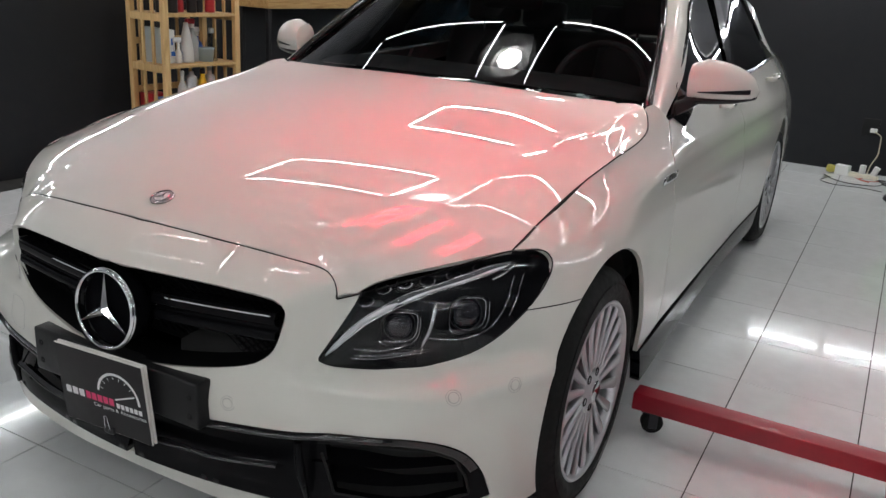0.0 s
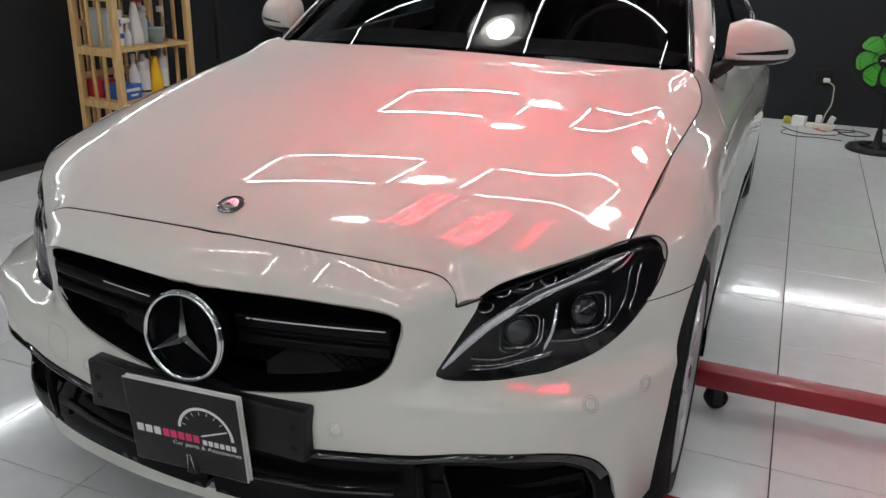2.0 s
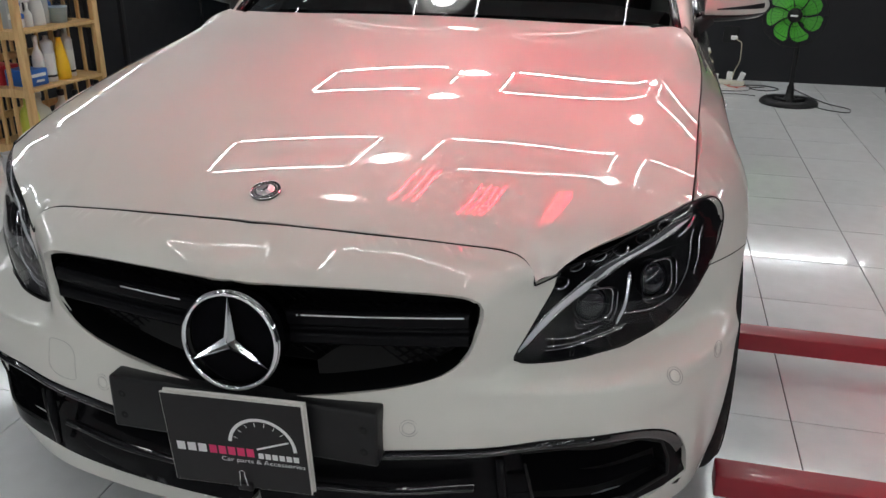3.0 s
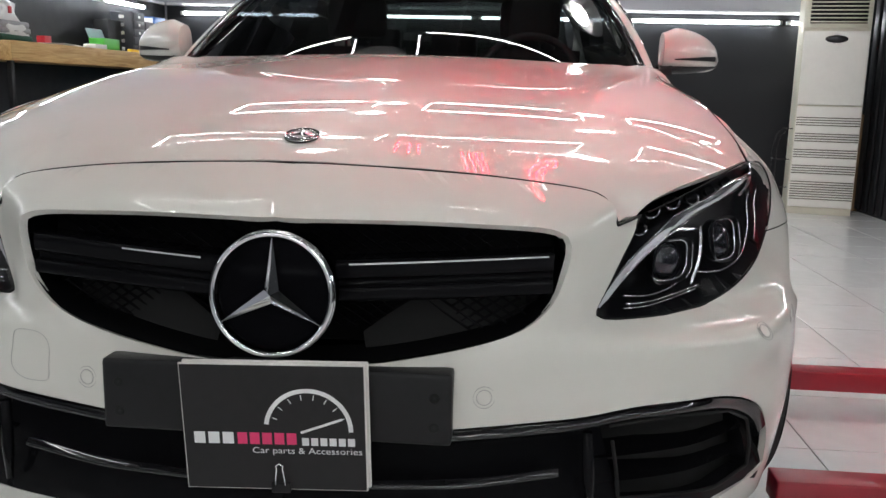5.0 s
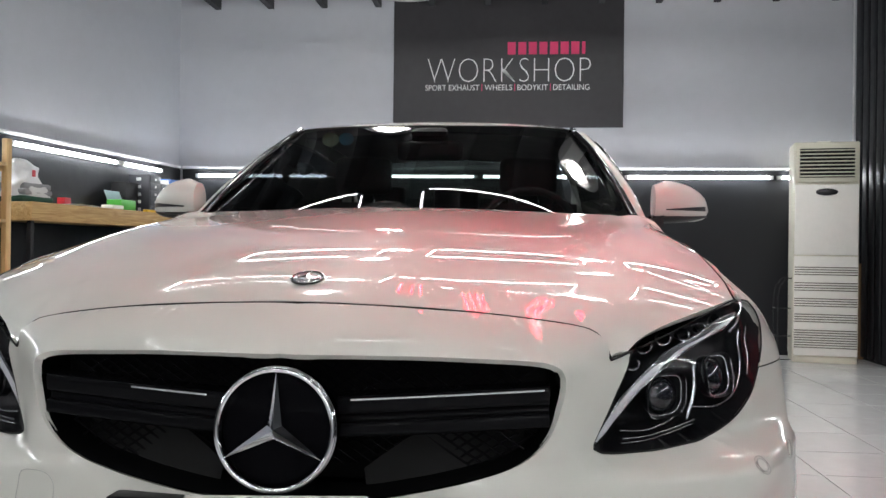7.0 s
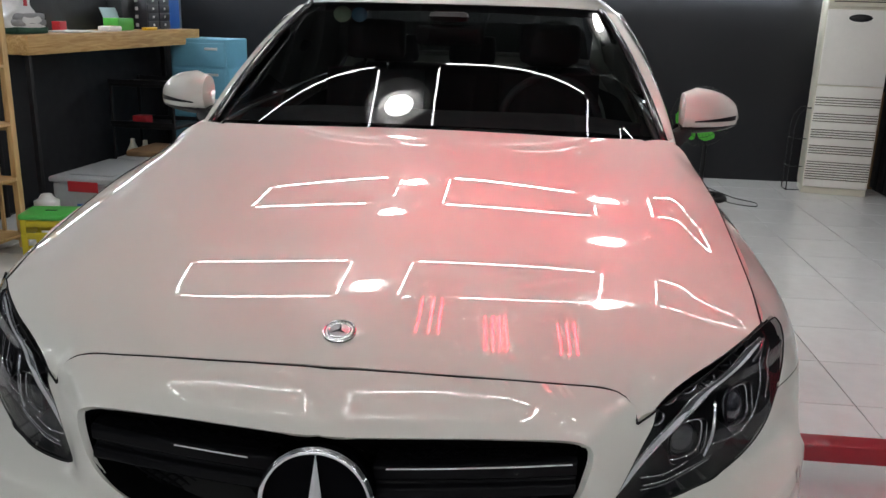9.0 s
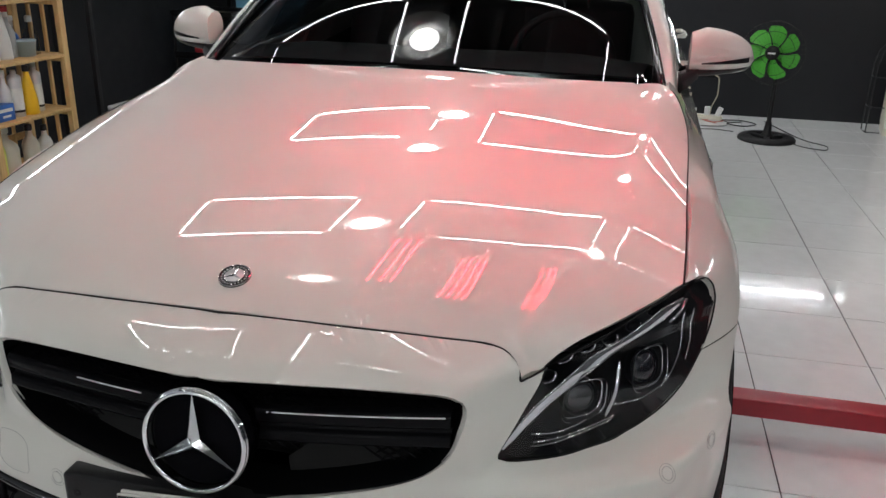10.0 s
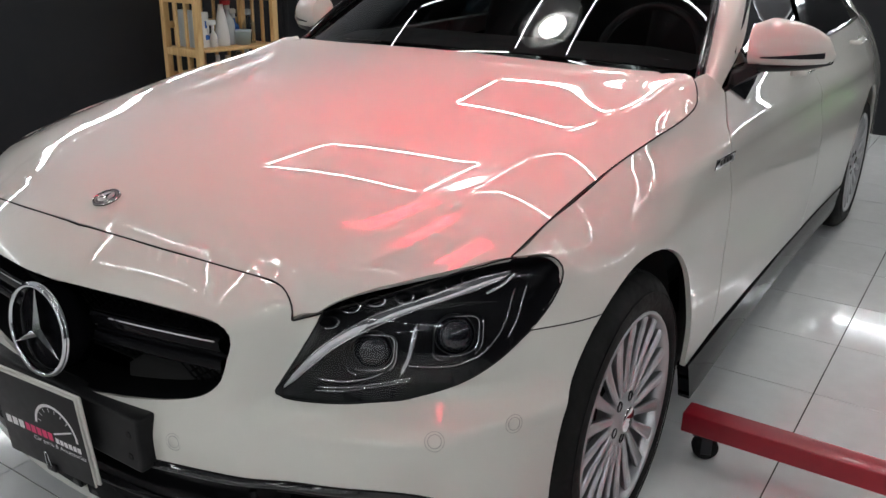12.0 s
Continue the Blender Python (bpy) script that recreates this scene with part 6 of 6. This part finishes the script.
part("side_print", boxed(-.1008, -.1002, -.05, .05, .01, .06), B_WHITE, g, smooth=False)
part("flap", placed(boxed(-.10, .10, -.002, .002, 0, .075, .001), pose(.0, -.055, .0855, 22)), B_TEAL, g)
DRAWER = material("dark_grey_drawer", (.035, .037, .045), .4, vary=.1, scale=20)
for u, n in ((.46, 5), (.29, 4)):
    d = on_bench("drawer_box", "stack of small dark parts drawers", "drawers", u, .12)
    part("cabinet", boxed(-.085, .085, -.09, .09, 0, .06 * n + .01, .003), DRAWER, d)
    for k in range(n):
        f = part("drawer", boxed(-.078, .078, .0905, .098, .008 + .06 * k, .060 + .06 * k, .003), DRAWER, d)
        part("tag", boxed(-.012, .012, .0982, .0995, .025 + .06 * k, .042 + .06 * k), B_WHITE, f, smooth=False)
        part("drawer_side", boxed(.0852, .090, -.02, .02, .02 + .06 * k, .045 + .06 * k, .001), B_WHITE, f)
k = on_bench("black_box", "plain black carton against the wall", "box", .66, .07)
part("carton", boxed(-.09, .09, -.06, .06, 0, .235, .004), SATIN_BLACK, k)
b = on_bench("blue_box", "blue box with a pale panel", "box", .13, .14)
part("carton", boxed(-.09, .09, -.07, .07, 0, .30, .004), B_BLUE, b)
part("panel", boxed(.0902, .0912, -.06, .06, .22, .29), B_WHITE, b, smooth=False)
tape = on_bench("yellow_tool", "small yellow tool on the bench", "tool", .66, .29)
part("tool", boxed(-.08, .08, -.02, .02, 0, .022, .005), B_YELLOW, tape)

# under and beside the bench
STOOL_Y, STOOL_G = colour("yellow_stool_plastic", (.62, .50, .03)), colour("green_stool_plastic", (.10, .55, .10))
stool = thing("step_stool", "small plastic stool, green top on yellow legs", "stool", pose(-2.19, 3.04, 0, 0, 0, 10))
part("seat", boxed(-.135, .135, -.105, .105, .205, .235, .008), STOOL_G, stool)
part("grip", boxed(-.03, .03, -.008, .008, .2352, .2358), VOID, stool)
for y in (-.10, .085):
    for x in (-.13, .10):
        part("leg", placed(boxed(x, x + .03, y, y + .015, 0, .2045, .003), pose(0, 0, 0)), STOOL_Y, stool)
    for zz in (.03, .10, .165):
        part("side_rail", boxed(-.0995, .0995, y + .001, y + .013, zz, zz + .035, .003), STOOL_Y, stool)
for x in (-.129, .115):
    part("end_rail", boxed(x, x + .014, -.0845, .0845, .10, .20, .003), STOOL_Y, stool)
BIN = clear_sheet("cloudy_clear_plastic", (.62, .64, .66), 1.4, .25)
BIN_SOLID = material("cloudy_white_plastic", (.45, .47, .49), .3, 0, .2, vary=.1, scale=10)
bin_ = thing("storage_bin", "cloudy plastic storage bin with a lid and red latch", "storage bin", pose(-2.33, 4.02, 0, 0, 0, -5))
part("tub", boxed(-.22, .22, -.32, .32, 0, .24, .02), BIN_SOLID, bin_)
part("lid", boxed(-.235, .235, -.335, .335, .2402, .275, .012), BIN_SOLID, bin_)
part("latch", boxed(-.10, .10, -.345, -.3352, .19, .255, .005), B_RED, bin_)
part("label", boxed(-.06, .06, -.3225, -.3202, .06, .11), B_BLUE, bin_)
part("rib", boxed(-.15, .15, -.25, .25, .2752, .283, .004), BIN_SOLID, bin_)
open_bin = thing("storage_bin", "open cloudy plastic bin behind the lidded one", "storage bin", pose(-2.34, 4.75, 0, 0, 0, -5))
part("tub", boxed(-.2, .2, -.25, .25, 0, .26, .02), BIN_SOLID, open_bin)
part("handle", tube(bmesh.new(), [(.20, -.22, .26), (.215, -.22, .36), (.205, -.12, .37), (.205, .0, .33), (.20, .05, .262)], .016, 8), BIN_SOLID, open_bin)
part("contents", boxed(-.15, .15, -.2, .2, .2602, .30, .01), CARDBOARD, open_bin)
white_tub = thing("paint_bucket", "small white bucket with a green base", "bucket", pose(-2.52, 3.55, 0))
part("bucket", lathe(bmesh.new(), [(0, 0), (.06, 0), (.07, .10), (.072, .16), (.05, .17), (.03, .20), (0, .20)], 24), B_WHITE, white_tub)
part("band", lathe(bmesh.new(), [(.064, .02), (.0705, .08)], 24), GREEN_BOX, white_tub)
cart = thing("tool_trolley", "black three-tier tool trolley with bottles and boxes", "trolley", pose(-2.47, 5.02, 0, 0, 0, -5))
for x in (-.25, .23):
    for y in (-.20, .18):
        part("post", boxed(x, x + .02, y, y + .02, .03, .76, .003), SATIN_BLACK, cart)
for zz in (.09, .42, .72):
    part("tray", boxed(-.2495, .2495, -.1995, .1995, zz, zz + .02, .003), SATIN_BLACK, cart)
    for y in (-.206, .200):
        part("tray_edge", boxed(-.255, .255, y, y + .006, zz + .0202, zz + .05, .001), DARK_METAL, cart)
for x in (-.23, .23):
    for y in (-.18, .18):
        part("wheel", placed(lathe(bmesh.new(), [(0, -.012), (.028, -.012), (.03, 0), (.028, .012), (0, .012)], 16), pose(x, y, .0302, 0, 90, 0)), RUBBER, cart)
tubs = ((-.14, -.12, .1102, .22, .045, B_MILK), (-.05, -.10, .1102, .21, .045, B_MILK))
for x, y, zz, h, r, mat in tubs:
    o = thing("milky_bottle", "milky bottle on the trolley", "bottle", pose(-2.47, 5.02, 0, 0, 0, -5) @ pose(x, y, zz))
    part("body", lathe(bmesh.new(), [(0, 0), (r, 0), (r, h * .6), (r * .4, h * .85), (r * .35, h), (0, h)], 16), mat, o)
o = thing("red_case", "red case on the trolley", "case", pose(-2.47, 5.02, 0, 0, 0, -5) @ pose(-.08, -.06, .4402))
part("case", boxed(-.055, .055, -.05, .05, 0, .06, .008), B_RED, o)
o = thing("red_canister", "dark red canister beside the trolley", "canister", pose(-2.12, 5.35, 0))
part("body", lathe(bmesh.new(), [(0, 0), (.11, 0), (.12, .03), (.12, .26), (.08, .31), (0, .31)], 24), B_RED, o)
BLUE_CAB = material("pale_blue_plastic", (.16, .42, .58), .4, vary=.08, scale=8)
cab = thing("drawer_cabinet", "pale blue plastic drawer cabinet", "cabinet", pose(-2.30, 5.72, 0, 0, 0, -5))
part("body", boxed(-.24, .24, -.20, .20, 0, 1.045, .012), BLUE_CAB, cab)
for k in range(5):
    d = part("drawer", boxed(-.225, .225, -.212, -.2005, .03 + .20 * k, .215 + .20 * k, .008), BLUE_CAB, cab)
    part("handle", boxed(.06, .17, -.222, -.2122, .16 + .20 * k, .18 + .20 * k, .004), B_WHITE, d)
    d = part("side_panel", boxed(.2402, .246, -.18, .18, .03 + .20 * k, .215 + .20 * k, .004), BLUE_CAB, cab)
jug = thing("foil_tin", "crumpled foil tin on the floor", "tin", pose(-2.40, 2.30, 0))
part("tin", lathe(bmesh.new(), [(0, 0), (.05, 0), (.055, .09), (.045, .11), (.05, .13), (0, .12)], 14), STEEL_CAN, jug, smooth=False)


# ---- floor tiles ----
PITCH, TILE_X, TILE_Y = 0.401, 1.113, 0.172
bm = bmesh.new()
box(bm, .0018, PITCH - .0018, .0018, PITCH - .0018, -.0039, .0, .0008)
floor = bpy.data.objects["floor"]
first = part("tile", bm, TILE, floor, smooth=False)
rest = bmesh.new()
spots = [(TILE_X + i * PITCH, TILE_Y + j * PITCH) for i in range(-10, 6) for j in range(-10, 15)]
spots = [(x, y) for x, y in spots if LEFT - PITCH < x < RIGHT and FRONT - PITCH < y < BACK]
spots.sort(key=lambda p: (p[0] - .6) ** 2 + .6 * (p[1] - 2.4) ** 2)
first.location = (*spots[0], 0)
for n, (x, y) in enumerate(spots[1:]):
    if n < 298:
        o = new("tile", first.data)
        o.parent, o.location = floor, (x, y, 0)
    else:
        box(rest, x + .0015, x + PITCH - .0015, y + .0015, y + PITCH - .0015, -.0039, 0)
tagged(part("far_tiles", rest, TILE, floor, smooth=False), kind="stuff")
